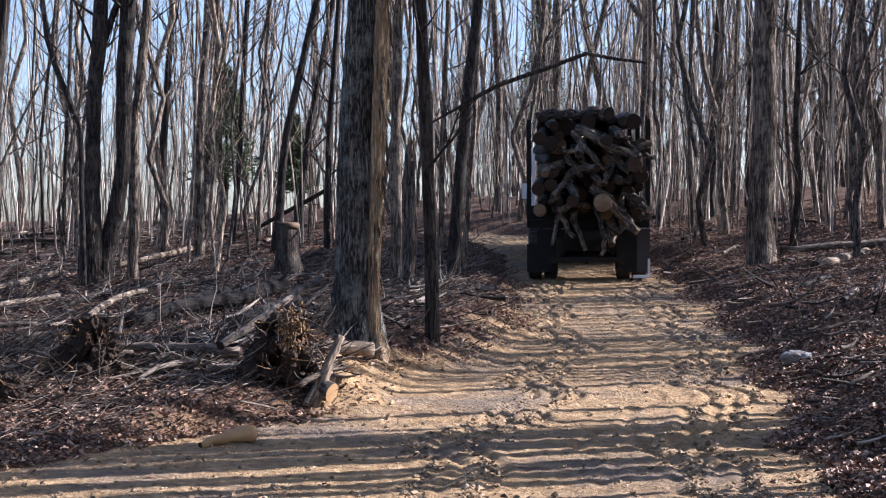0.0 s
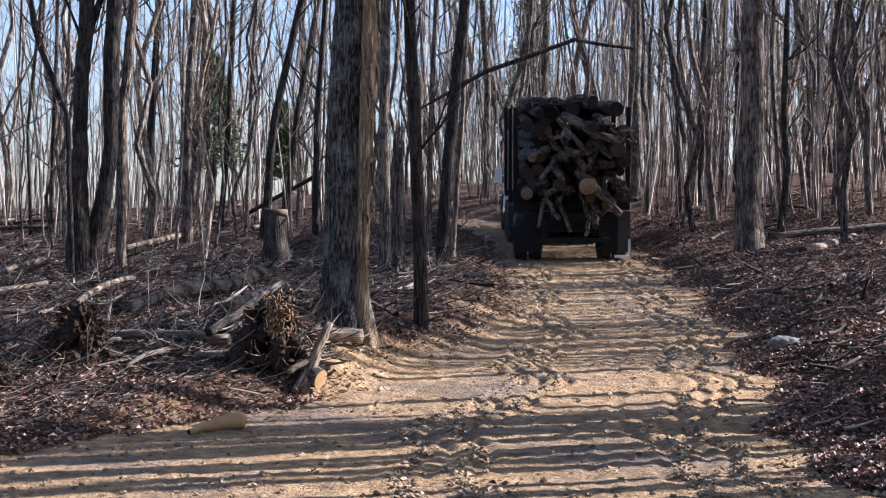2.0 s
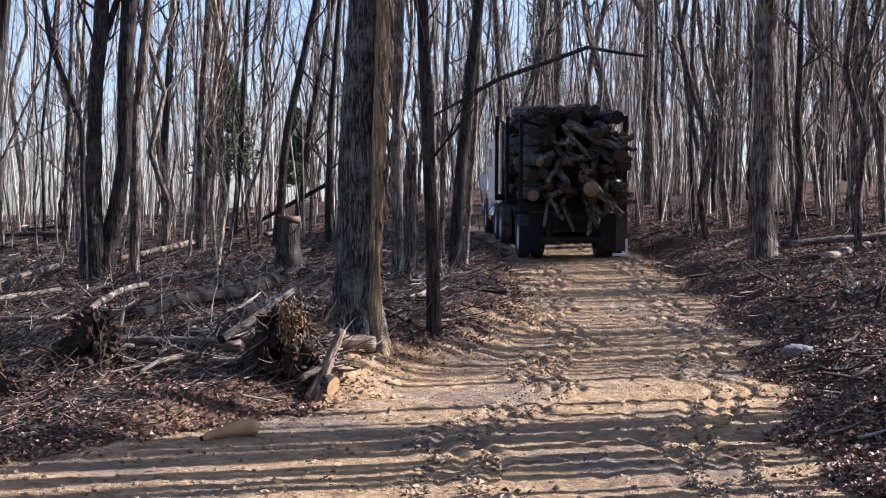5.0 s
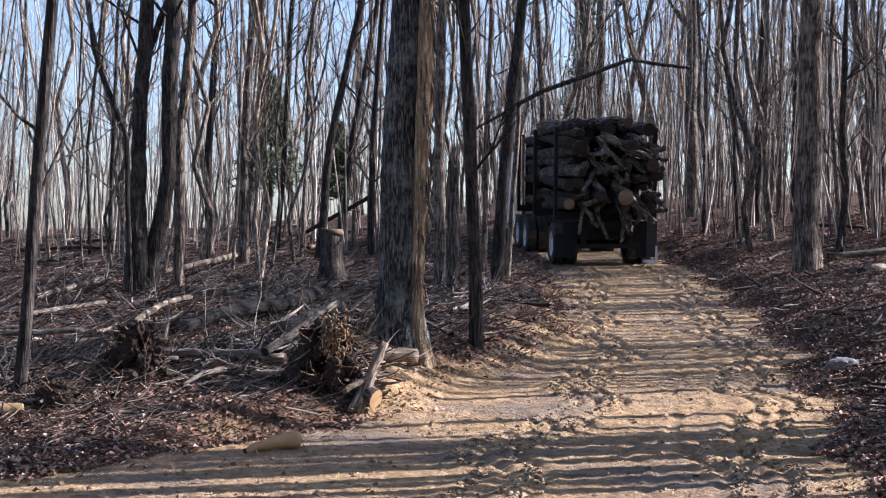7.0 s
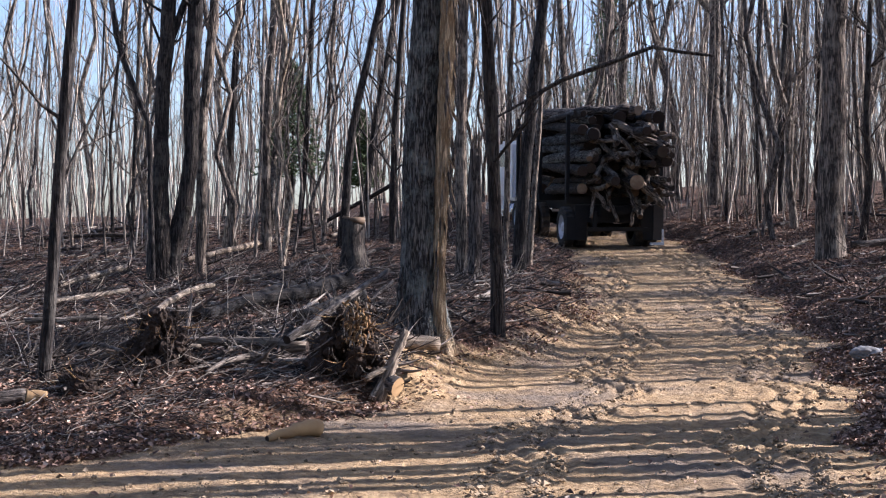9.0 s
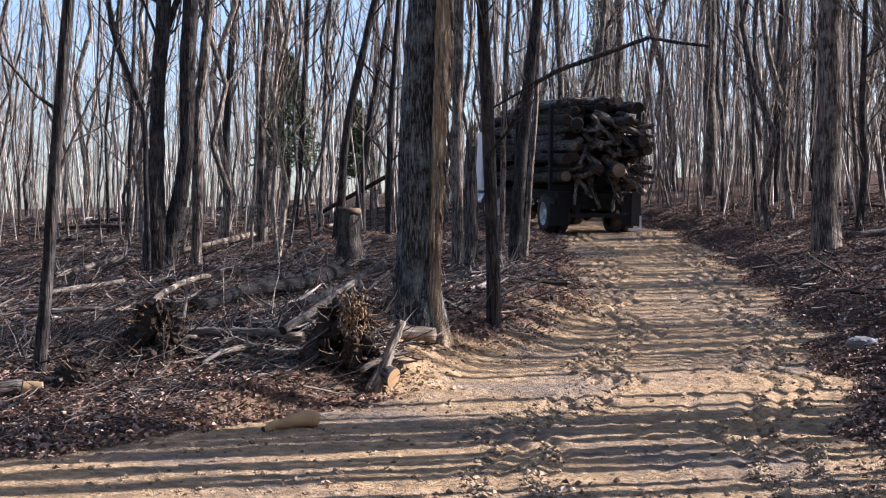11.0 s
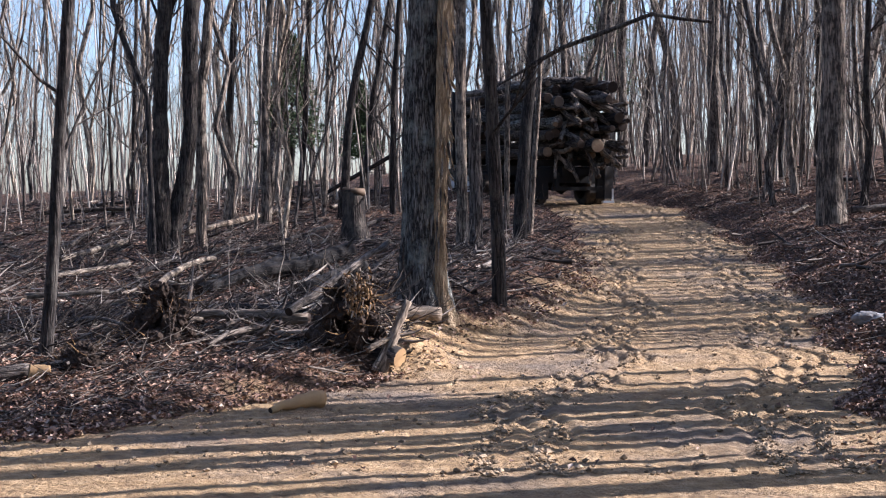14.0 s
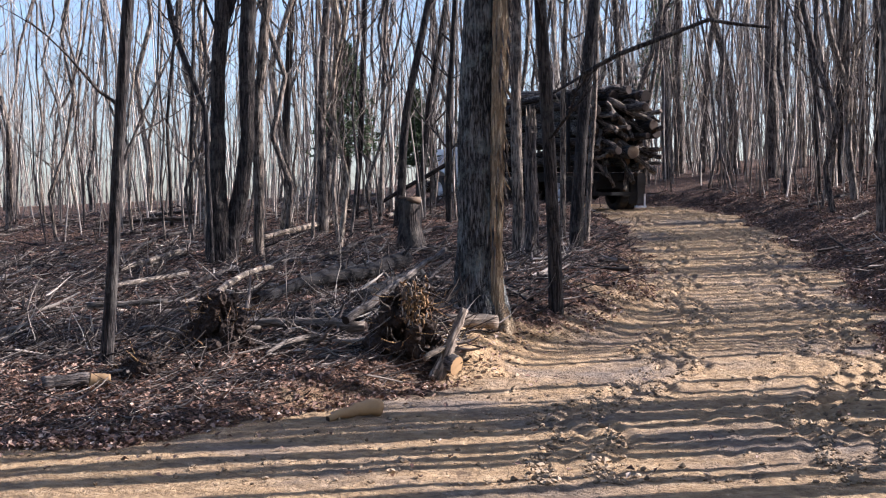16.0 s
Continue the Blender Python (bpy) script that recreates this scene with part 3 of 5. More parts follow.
def forest_tree(kind):
    slim = kind % 3 != 0
    r = random.uniform(0.022, 0.05) if slim else random.uniform(0.06, 0.105)
    h = random.uniform(9, 14) if slim else random.uniform(16, 22)
    lean = random.uniform(-0.09, 0.09), random.uniform(-0.09, 0.09)
    pts = [(0, 0, 0)] + [(lean[0] * z + random.gauss(0, 0.17), lean[1] * z + random.gauss(0, 0.17), z) for z in (1.2, 2.4, 3.8, 5.4, 7, 9)]
    trunk, crown = grow(pts, r, r * 0.7, h, 6, 9 if slim else 12, 0.3, 0.06, 0.25)
    if kind % 2:
        z = random.uniform(1.5, 4)
        a = random.uniform(0, 6.28)
        q = Vector((lean[0] * z, lean[1] * z, z))
        fork = [q + Vector((math.cos(a) * w, math.sin(a) * w, h * 0.6 * s)) for s, w in ((0, 0), (0.08, 0.25), (0.25, 0.55), (0.5, 0.8), (0.75, 1.1), (1, 1.3))]
        trunk.tube(fork, [r * k for k in (0.75, 0.7, 0.6, 0.5, 0.35, 0.1)], 6, 0.06)
    ob = thing("tree", ("slim bare sapling" if slim else "tall bare forest tree") + " rising from brown leaf litter", "tree", (0, 0, -50), "trees of the wood")
    skin = (bark_grey, bark_sunlit, bark_far, bark_grey)[kind % 4]
    part("trunk", trunk, skin, ob)
    part("crown", crown, skin, ob)
    return ob


random.seed(11)
models = [forest_tree(k) for k in range(14)]
spots = []
# in view on both sides of the track, from the young growth at the edge to the crest
tries = 0
while len(spots) < 250 and tries < 20000:
    tries += 1
    y = random.uniform(33, 74) if random.random() < 0.85 else random.uniform(26, 34)
    x = random.uniform(-0.42, 0.42) * y
    if x < -3 and random.random() < 0.72:
        continue
    if x > 6 and y > 38 and random.random() < 0.45:
        continue
    if not clear(x, y, 1.2) or (y < 34 and (-4 < x < 8)) or (y < 46 and -1.5 < x < 4.5):
        continue
    if min((math.hypot(x - a, y - b) for a, b in spots), default=9) > 0.75:
        spots.append((x, y))
for n, (x, y) in enumerate(spots):
    ob = models[n % 14] if n < 14 else copy_thing(models[random.randrange(14)], Matrix())
    size = random.uniform(0.85, 1.2)
    ob.matrix_basis = Matrix.LocRotScale((x, y, on(x, y)), Euler((0, 0, random.uniform(0, 6.28))), (size, size, size))


# ---- far wood beyond the crest, and the wood all round ----
def far_wood(count, name, label, place, girth=(0.05, 0.14), limbs=16, forked=True, low=0.25):
    shell = Shell()
    for k in range(count):
        x, y = place()
        z = float(land(x, y))
        r, h = random.uniform(*girth), random.uniform(14, 22)
        lean = random.uniform(-0.07, 0.07)
        sway, phase = random.uniform(0.05, 0.4), random.uniform(0, 6.28)
        pts = [Vector((x + lean * s * h + sway * math.sin(phase + s * 7) + random.uniform(-0.12, 0.12), y + random.uniform(-0.1, 0.1), z + s * h)) for s in (0, 0.08, 0.17, 0.27, 0.38, 0.5, 0.64, 0.8, 1)]
        shell.tube(pts, [r, r * 0.95, r * 0.9, r * 0.84, r * 0.75, r * 0.65, r * 0.5, r * 0.3, 0.015], 4)
        if forked and random.random() < 0.4:
            i, way = random.randint(2, 4), random.choice((-1, 1)) * random.uniform(0.4, 1.5)
            arm = [pts[i] + Vector((way * q, 0.2 * q, h * 0.5 * q ** 1.2 + random.uniform(-0.1, 0.1))) for q in (0, 0.15, 0.35, 0.6, 1)]
            shell.tube(arm, [r * 0.65, r * 0.6, r * 0.5, r * 0.35, 0.015], 4)
        for j in range(limbs):
            s = random.uniform(low, 0.95)
            i = int(s * 8)
            p = pts[i].lerp(pts[i + 1], s * 8 - i)
            a = random.uniform(0, 6.28)
            limb(shell, p, (math.cos(a), math.sin(a), random.uniform(0.5, 1.4)), random.uniform(1.5, 4), random.uniform(0.010, 0.024), 3, 1 if j < 9 else 0)
    return solid(name, shell, bark_far, label, "woods", kind="stuff")


random.seed(23)
def beyond():
    y = random.uniform(74, 170)
    return (random.uniform(-0.45, 0.45) if random.random() < 0.78 else random.uniform(0.0, 0.4)) * y, y


def around():
    while True:
        a, d = random.uniform(0, 6.28), random.uniform(9, 60)
        x, y = d * math.cos(a), d * math.sin(a)
        if y < abs(x) * 1.9 and not (y > -6 and 2 < x < 46):
            return x, y


def bank_rows(first, last, step, near, far):
    """Trees beyond the right bank, one behind another along the sun's way, whose shadows stripe the track."""
    rows = [c for c in np.arange(first, last, step) if not 13.3 < c < 14.7]

    def place():
        c = rows.pop() + random.uniform(-0.4, 0.4) * step
        x = 0.414 * c + random.uniform(near, far)
        return x, c + 0.287 * x
    return len(rows), place


def bank_wood(name, label, rows, girth, limbs):
    far_wood(rows[0], name, label, rows[1], girth, limbs, False, 0.42)


bank_wood("bank_edge_wood", "young bare trees along the foot of the bank", bank_rows(6.6, 13.4, 0.36, 0.4, 4.0), (0.055, 0.115), 9)
bank_wood("bank_wood", "bare trees on the bank beyond the track", bank_rows(14.6, 34, 0.29, 0.4, 6.0), (0.05, 0.10), 11)
bank_wood("thick_bank_wood", "stout bare trees on the bank beyond the track", bank_rows(10.95, 12.1, 0.26, 1.0, 3.5), (0.12, 0.16), 8)
bank_wood("bank_thicket", "close-grown bare trees on the bank beyond the track", bank_rows(16.5, 19.2, 0.27, 3, 10), (0.06, 0.10), 16)
bank_wood("outer_bank_wood", "bare trees deep in the wood beyond the bank", bank_rows(-8, 36, 0.8, 9, 24), (0.07, 0.13), 14)
far_wood(390, "far_wood", "bare grey woodland far beyond the crest", beyond, (0.04, 0.115), 22)
# Out of view; added behind and beside the camera to cut sky light.
far_wood(330, "surrounding_wood", "unseen bare grey woodland all round the track", around, limbs=9)


def saplings(count):
    """The thicket of thin stems between the trees."""
    shell = Shell()
    done = 0
    while done < count:
        y = random.uniform(34, 78)
        x = random.uniform(-0.42, 0.42) * y
        if x < 0 and random.random() < 0.45:
            continue
        if not clear(x, y, 1.0) or (y < 46 and -1.5 < x < 4.5):
            continue
        done += 1
        h, r, lean = random.uniform(3, 10), random.uniform(0.009, 0.03), random.gauss(0, 0.09)
        z = float(land(x, y)) - 0.05
        pts = [Vector((x + lean * s * h + random.uniform(-0.1, 0.1), y + random.uniform(-0.1, 0.1), z + s * h)) for s in (0, 0.25, 0.5, 0.75, 1)]
        shell.tube(pts, [r, r * 0.9, r * 0.75, r * 0.5, r * 0.2], 4)
        for j in range(5):
            i = random.randint(1, 3)
            a = random.uniform(0, 6.28)
            limb(shell, pts[i].lerp(pts[i + 1], random.random()), (math.cos(a), math.sin(a), random.uniform(0.5, 1.5)), random.uniform(0.5, 1.6), r * 0.4, 3, 0)
    return solid("thicket", shell, sapling_bark, "thicket of thin bare saplings between the trees", "saplings", kind="stuff")


saplings(1450)


# ---- fallen timber ----
def fallen(name, label, a, b, r0, r1, mat, bend=0.0, end=None, stubs=3):
    """A felled or dead stem from a to b; it lies along its own z."""
    a, b = Vector(a), Vector(b)
    n, length = 9, (b - a).length
    turn = (b - a).to_track_quat("Z", "Y")
    rise_way = turn.inverted() @ Vector((0, 0, 1))
    pts, radii = [], []
    for k in range(n + 1):
        s = k / n
        pts.append(Vector((0, 0, s * length)) + rise_way * bend * math.sin(s * 3.1) + Vector((random.uniform(-1, 1), random.uniform(-1, 1), 0)) * r0 * 0.3 * min(1, length) * (0 < k < n))
        radii.append(r0 + (r1 - r0) * s)
    ob = thing(name, label, name, Matrix.LocRotScale(a, turn, None))
    part("stem", Shell().tube(pts, radii, 12, 0.03, cap=1), (mat, end or wood_cut), ob)
    for k in range(stubs):
        i, stub = random.randint(1, n - 1), Shell()
        limb(stub, pts[i], (random.uniform(-1, 1), random.uniform(-1, 1), random.uniform(0, 1)), random.uniform(0.08, 0.2) + length * 0.08, radii[i] * 0.35, 4, 0)
        part("side_branch", stub, mat, ob)
    return ob


random.seed(31)
fallen("log", "weathered grey log leaning out of the slash", (-2.09, 14.40, 0.64), (-1.24, 16.60, 1.30), 0.044, 0.028, weathered, 0.0)
fallen("log", "pale barkless log lying across the slash", (-1.91, 14.60, 0.56), (-3.40, 14.80, 0.58), 0.057, 0.038, bare_wood, 0.03)
fallen("log", "grey barked log lying under a pale one", (-2.03, 15.60, 0.57), (-3.02, 16.00, 0.61), 0.043, 0.037, bark_dark, 0.0)
fallen("branch", "bent dead branch on leaf litter", (-2.28, 14.48, 0.48), (-2.70, 13.34, 0.40), 0.037, 0.018, bare_wood, 0.06)
fallen("log", "pale dead log on the hillside", (-6.14, 28.52, 1.29), (-5.25, 35.22, 1.74), 0.050, 0.076, bare_wood, 0.0)
fallen("log", "grey dead log on the hillside", (-7.29, 23.86, 0.92), (-7.03, 27.22, 1.16), 0.042, 0.058, weathered, 0.0)
fallen("log", "grey dead log on the hillside", (-6.09, 19.20, 0.81), (-5.56, 21.68, 0.91), 0.034, 0.034, weathered, 0.0)
fallen("log", "grey dead log on the hillside", (-5.73, 17.42, 0.66), (-4.80, 17.72, 0.69), 0.041, 0.031, weathered, 0.0)
fallen("branch", "dead branch in the slash heap", (-3.93, 16.28, 0.76), (-4.22, 21.48, 0.98), 0.041, 0.034, weathered, 0.1)
fallen("log", "dark fallen trunk propped against trees", (-4.65, 38.00, 2.09), (-2.50, 36.00, 3.13), 0.052, 0.056, bark_dark, 0.0)
fallen("log", "dark rotten log in the slash heap", (-3.70, 17.76, 0.70), (-3.21, 22.62, 0.96), 0.069, 0.075, bark_shaded, 0.0)
fallen("log", "dark rotten log in the slash heap", (-3.22, 20.96, 0.76), (-2.43, 23.60, 1.01), 0.106, 0.147, bark_shaded, 0.0)
fallen("log", "shade-blackened log in the slash heap", (-3.66, 19.38, 0.79), (-2.65, 21.68, 0.92), 0.068, 0.093, bark_shaded, 0.0)
fallen("log", "shade-blackened log in the slash heap", (-2.48, 17.94, 0.71), (-1.99, 21.40, 0.86), 0.056, 0.083, bark_shaded, 0.0)
fallen("log", "pale dead log on the leaf-covered bank", (7.11, 26.76, 1.29), (8.68, 28.82, 1.56), 0.094, 0.084, bare_wood, 0.0)
fallen("log", "grey fallen trunk on the leaf-covered bank", (7.25, 29.92, 1.59), (10.13, 30.36, 1.78), 0.070, 0.083, weathered, 0.0)
fallen("branch", "pale dead branch on the leaf-covered bank", (6.39, 31.74, 1.51), (7.24, 34.12, 1.69), 0.043, 0.033, weathered, 0.0)
fallen("branch", "pale dead branch on the leaf-covered bank", (5.91, 20.74, 0.87), (6.43, 21.82, 0.99), 0.044, 0.038, weathered, 0.0)
fallen("branch", "thin dead branch on the dark litter", (3.84, 13.30, 0.35), (4.15, 13.58, 0.45), 0.018, 0.013, weathered, 0.0)
fallen("log", "grey fallen trunk on the far hillside", (-11.97, 37.26, 1.74), (-7.95, 38.20, 1.94), 0.058, 0.052, bark_dark, 0.0)
fallen("log", "grey fallen trunk on the far hillside", (-8.85, 46.88, 2.46), (-5.66, 46.26, 2.56), 0.055, 0.054, weathered, 0.0)
fallen("branch", "forked dead branch in the slash", (-3.77, 32.86, 1.78), (-3.56, 38.16, 2.14), 0.038, 0.030, weathered, 0.0)
fallen("branch", "broken dead branch lying in leaf litter", (-9.05, 32.06, 1.34), (-8.27, 34.52, 1.55), 0.044, 0.033, bark_dark, 0.04)
fallen("branch", "broken dead branch lying in leaf litter", (-4.16, 23.50, 0.98), (-3.66, 25.78, 1.13), 0.041, 0.032, bark_dark, 0.04)
fallen("branch", "broken dead branch lying in leaf litter", (-8.19, 27.50, 1.07), (-8.92, 32.04, 1.34), 0.043, 0.035, bark_dark, 0.04)
fallen("branch", "broken dead branch lying in leaf litter", (-3.82, 25.54, 1.11), (-3.53, 30.82, 1.38), 0.040, 0.034, bark_dark, 0.04)
fallen("branch", "broken dead branch lying in leaf litter", (-5.05, 19.82, 0.78), (-5.13, 23.14, 0.91), 0.035, 0.028, bark_dark, 0.04)
fallen("branch", "broken dead branch lying in leaf litter", (-4.08, 20.38, 0.75), (-3.33, 19.48, 0.68), 0.040, 0.027, weathered, 0.04)
fallen("branch", "broken dead branch lying in leaf litter", (-1.79, 20.46, 0.75), (-1.68, 23.46, 0.98), 0.036, 0.029, bark_dark, 0.04)
fallen("branch", "broken dead branch lying in leaf litter", (-2.99, 23.28, 0.98), (-2.29, 20.66, 0.74), 0.041, 0.025, weathered, 0.04)
fallen("branch", "broken dead branch lying in leaf litter", (-4.41, 15.00, 0.54), (-3.61, 14.16, 0.52), 0.026, 0.017, weathered, 0.04)
fallen("branch", "broken dead branch lying in leaf litter", (-3.02, 14.66, 0.56), (-3.29, 13.96, 0.51), 0.023, 0.015, weathered, 0.04)
fallen("branch", "broken dead branch lying in leaf litter", (-10.42, 32.42, 1.33), (-9.77, 34.60, 1.55), 0.044, 0.033, bark_dark, 0.04)
fallen("branch", "broken dead branch lying in leaf litter", (-5.29, 37.26, 1.93), (-4.15, 40.32, 2.16), 0.044, 0.033, bark_dark, 0.04)
fallen("branch", "broken dead branch lying in leaf litter", (-6.99, 37.04, 1.86), (-7.70, 45.48, 2.43), 0.043, 0.037, bark_dark, 0.04)
fallen("branch", "broken dead branch lying in leaf litter", (-0.78, 23.88, 0.96), (-0.50, 26.18, 1.10), 0.033, 0.025, bark_dark, 0.04)
fallen("branch", "broken dead branch lying in leaf litter", (6.18, 35.56, 1.85), (7.49, 37.20, 2.15), 0.042, 0.030, bark_dark, 0.04)
fallen("branch", "broken dead branch lying in leaf litter", (5.84, 22.84, 1.00), (6.91, 24.76, 1.13), 0.031, 0.024, bark_dark, 0.04)
fallen("branch", "broken dead branch lying in leaf litter", (4.60, 16.94, 0.65), (5.20, 17.20, 0.73), 0.023, 0.016, weathered, 0.04)
fallen("branch", "broken dead branch lying in leaf litter", (9.21, 38.98, 2.40), (10.01, 37.42, 2.30), 0.046, 0.031, bark_dark, 0.04)
fallen("branch", "broken dead branch lying in leaf litter", (8.10, 44.58, 2.76), (9.38, 44.86, 2.91), 0.043, 0.031, bark_dark, 0.04)
fallen("branch", "broken dead branch lying in leaf litter", (-11.45, 40.56, 1.95), (-9.47, 40.88, 2.07), 0.047, 0.033, bark_dark, 0.04)
fallen("branch", "broken dead branch lying in leaf litter", (-2.86, 30.66, 1.35), (-2.31, 32.18, 1.52), 0.042, 0.031, bark_dark, 0.04)


# ---- the old oak at the bend, with a dead stem grown against it ----
def furrowed(shell, points, radii, sides, deep, slot=0):
    """A trunk with ridged, plated bark in its outline."""
    base, n = len(shell.v), len(points)
    for i, (p, r) in enumerate(zip(points, radii)):
        for k in range(sides):
            a = 6.28319 * k / sides
            ridge = noise.fractal(Vector((math.cos(a) * 6, math.sin(a) * 6, p[2] * 1.3)), 0.9, 2.1, 3)
            plate = noise.noise(Vector((math.cos(a) * 9, math.sin(a) * 9, p[2] * 4)))
            q = r * (1 + 0.05 * math.sin(a * 3 + p[2] * 0.6)) + deep * (ridge + 0.6 * plate)
            if p[2] < 0.7:
                q += r * 0.3 * (1 - max(p[2], 0) / 0.7) ** 2 * (0.5 + 0.5 * math.sin(a * 5 + 1.2))
            shell.v.append(Vector((p[0] + q * math.cos(a), p[1] + q * math.sin(a), p[2])))
    for i in range(n - 1):
        for k in range(sides):
            a, b = base + i * sides + k, base + i * sides + (k + 1) % sides
            shell.f.append((a, b, b + sides, a + sides))
            shell.m.append(slot)


def along(points, step):
    """Points every step metres of height along a bent line."""
    zs = np.arange(points[0][2], points[-1][2], step)
    return [(float(np.interp(z, [p[2] for p in points], [p[0] for p in points])), float(np.interp(z, [p[2] for p in points], [p[1] for p in points])), float(z)) for z in zs]


def old_oak():
    foot = (-0.87, 16.4, on(-0.87, 16.4))
    oak = thing("tree", "thick old tree with deeply furrowed grey bark on the sunlit bank", "tree", foot, "trees of the wood")
    line = along([(0, 0, -0.3), (0.0, 0, 0.2), (0.03, 0, 1.1), (0.03, 0, 2.1), (0.08, 0, 3.0), (0.15, 0, 4.0), (0.3, 0.1, 8), (0.2, 0.3, 14), (0.4, 0.3, 19)], 0.07)
    radii = [float(np.interp(z, (-0.3, 0.15, 0.8, 2, 4, 8, 19), (0.30, 0.265, 0.235, 0.215, 0.195, 0.17, 0.04))) for _, _, z in line]
    trunk = Shell()
    furrowed(trunk, line, radii, 64, 0.024)
    part("trunk", trunk, bark_oak, oak)
    crown = Shell()
    for k in range(14):
        p = random.choice(line[100:])
        a = random.uniform(0, 6.28)
        limb(crown, p, (math.cos(a), math.sin(a), 0.7), random.uniform(2, 4.5), 0.06, 6, 1)
    part("crown", crown, bark_oak, oak)
    foot = (-0.62, 16.22, on(-0.62, 16.22))
    stem = thing("tree", "dead pale stem with peeling bark beside a thick tree", "tree", foot, "trees of the wood")
    line = along([(0.05, -0.03, -0.25), (0.03, 0, 0.05), (-0.01, 0, 0.3), (-0.02, 0, 0.6), (0, 0, 1.5), (0.05, 0, 2.8), (0.09, 0, 4.1), (0.2, 0, 7)], 0.06)
    radii = [float(np.interp(z, (-0.25, 0.0, 0.25, 0.8, 3, 7), (0.15, 0.12, 0.075, 0.062, 0.085, 0.05))) for _, _, z in line]
    trunk = Shell()
    furrowed(trunk, line, radii, 26, 0.024)
    part("trunk", trunk, bark_shaggy, stem)
    for k in range(60):
        z = random.uniform(0.9, 4.6)
        i = min(range(len(line)), key=lambda q: abs(line[q][2] - z))
        a = random.uniform(-2.2, 0.9)
        p = Vector(line[i]) + Vector((math.cos(a), math.sin(a), 0)) * radii[i] * 0.9
        out = Vector((math.cos(a), math.sin(a), 0))
        strip = Shell().tube([p, p + out * 0.015 + Vector((0, 0, -0.1)), p + out * random.uniform(0.04, 0.09) + Vector((0, 0, -random.uniform(0.2, 0.45)))], [0.008, 0.017, 0.004], 4, 0.2)
        part("bark_strip", strip, random.choice((bark_shaggy, weathered, bark_grey)), stem)


random.seed(51)
old_oak()


def bough(label, points, r0, r1, x, y, z):
    """A long bare limb that reaches out over the track from its tree."""
    ob = thing("branch", label, "branch", (x, y, z))
    pts = [Vector(p) - Vector((x, y, z)) for p in points]
    n = len(pts)
    part("limb", Shell().tube(pts, [r0 + (r1 - r0) * k / (n - 1) for k in range(n)], 7, 0.12), bark_dark, ob)
    for k in range(1, n - 1):
        twig = Shell()
        limb(twig, pts[k], (random.uniform(-0.3, 1), random.uniform(-0.6, 0.6), random.uniform(-0.2, 0.9)), random.uniform(0.4, 0.9), 0.012, 3, 1)
        part("twig", twig, bark_dark, ob)


bough("long dark bare limb arching over the track", [(0.55, 27.2, 3.75), (0.63, 26.9, 4.32), (1.25, 26.5, 4.61), (2.08, 26.5, 4.90), (2.85, 26.5, 5.18), (3.37, 26.5, 5.09), (3.94, 26.5, 5.02)], 0.05, 0.03, 0.55, 27.2, 3.75)

bough("dark bare limb drooping from a forked tree", [(0.70, 27.0, 4.34), (0.35, 26.7, 4.12), (0.06, 26.5, 3.94), (-0.22, 26.4, 3.78)], 0.035, 0.015, 0.70, 27.0, 4.34)


def snag(x, y, points, r0, r1, label):
    """A dead trunk broken off to splinters."""
    z = on(x, y)
    ob = thing("dead_tree", label, "tree", (x, y, z))
    line = along(points, 0.09)
    top = points[-1][2]
    shell = Shell()
    furrowed(shell, line, [r0 + (r1 - r0) * max(0, p[2]) / top for p in line], 20, 0.018)
    part("trunk", shell, bark_grey, ob)
    for k in range(9):
        a = 6.28 * k / 9
        p = Vector(line[-1]) + Vector((math.cos(a), math.sin(a), 0)) * r1 * 0.75
        part("splinter", Shell().tube([p - Vector((0, 0, 0.12)), p + Vector((random.uniform(-0.03, 0.03), 0, random.uniform(0.08, 0.4)))], [0.035, 0.006], 4), weathered, ob)


snag(-0.39, 25.7, [(0.05, 0, -0.2), (0, 0, 0.1), (0.03, 0, 1.0), (0, 0, 1.8), (0.03, 0, 2.35)], 0.125, 0.10, "dead broken-off trunk with peeling bark")


# ---- stumps and root wads ----
def stump(x, y, r, high, label, mat):
    ob = thing("stump", label, "stump", (x, y, on(x, y)))
    line = [(0, 0, s) for s in np.linspace(-0.15, high, 12)]
    shell = Shell()
    furrowed(shell, line, [r * (1.25 - 0.25 * min(1, max(0, p[2]) / (0.5 * high))) for p in line], 22, 0.018)
    part("bole", shell, mat, ob)
    part("cut_top", Shell().tube([(0, 0, high - 0.05), (0.02, 0, high + 0.012), (0.02, 0, high + 0.03)], [r * 1.0, r * 1.0, r * 0.9], 18, 0.05, cap=0), wood_cut, ob, "weathered sawn top")
    return ob


stump(-2.75, 27.8, 0.22, 1.0, "tall dark tree stump in the slash", bark_dark)
stump(-1.05, 16.9, 0.11, 0.42, "small dark stump beside the thick tree", bark_dark)


def clod_shapes():
    """A few crumbly lumps of soil that the root wads share."""
    shapes = []
    for k in range(5):
        bm = bmesh.new()
        bmesh.ops.create_icosphere(bm, subdivisions=3, radius=1)
        for v in bm.verts:
            c = v.co.copy()
            v.co = c * (1 + 0.45 * noise.fractal(c * 1.5 + Vector((k * 9, 0, 0)), 0.9, 2, 3) + 0.16 * noise.noise(c * 6))
        me = bpy.data.meshes.new("clod")
        bm.to_mesh(me)
        bm.free()
        me.materials.append(soil_dark)
        shapes.append(me)
    return shapes


clod_meshes = clod_shapes()


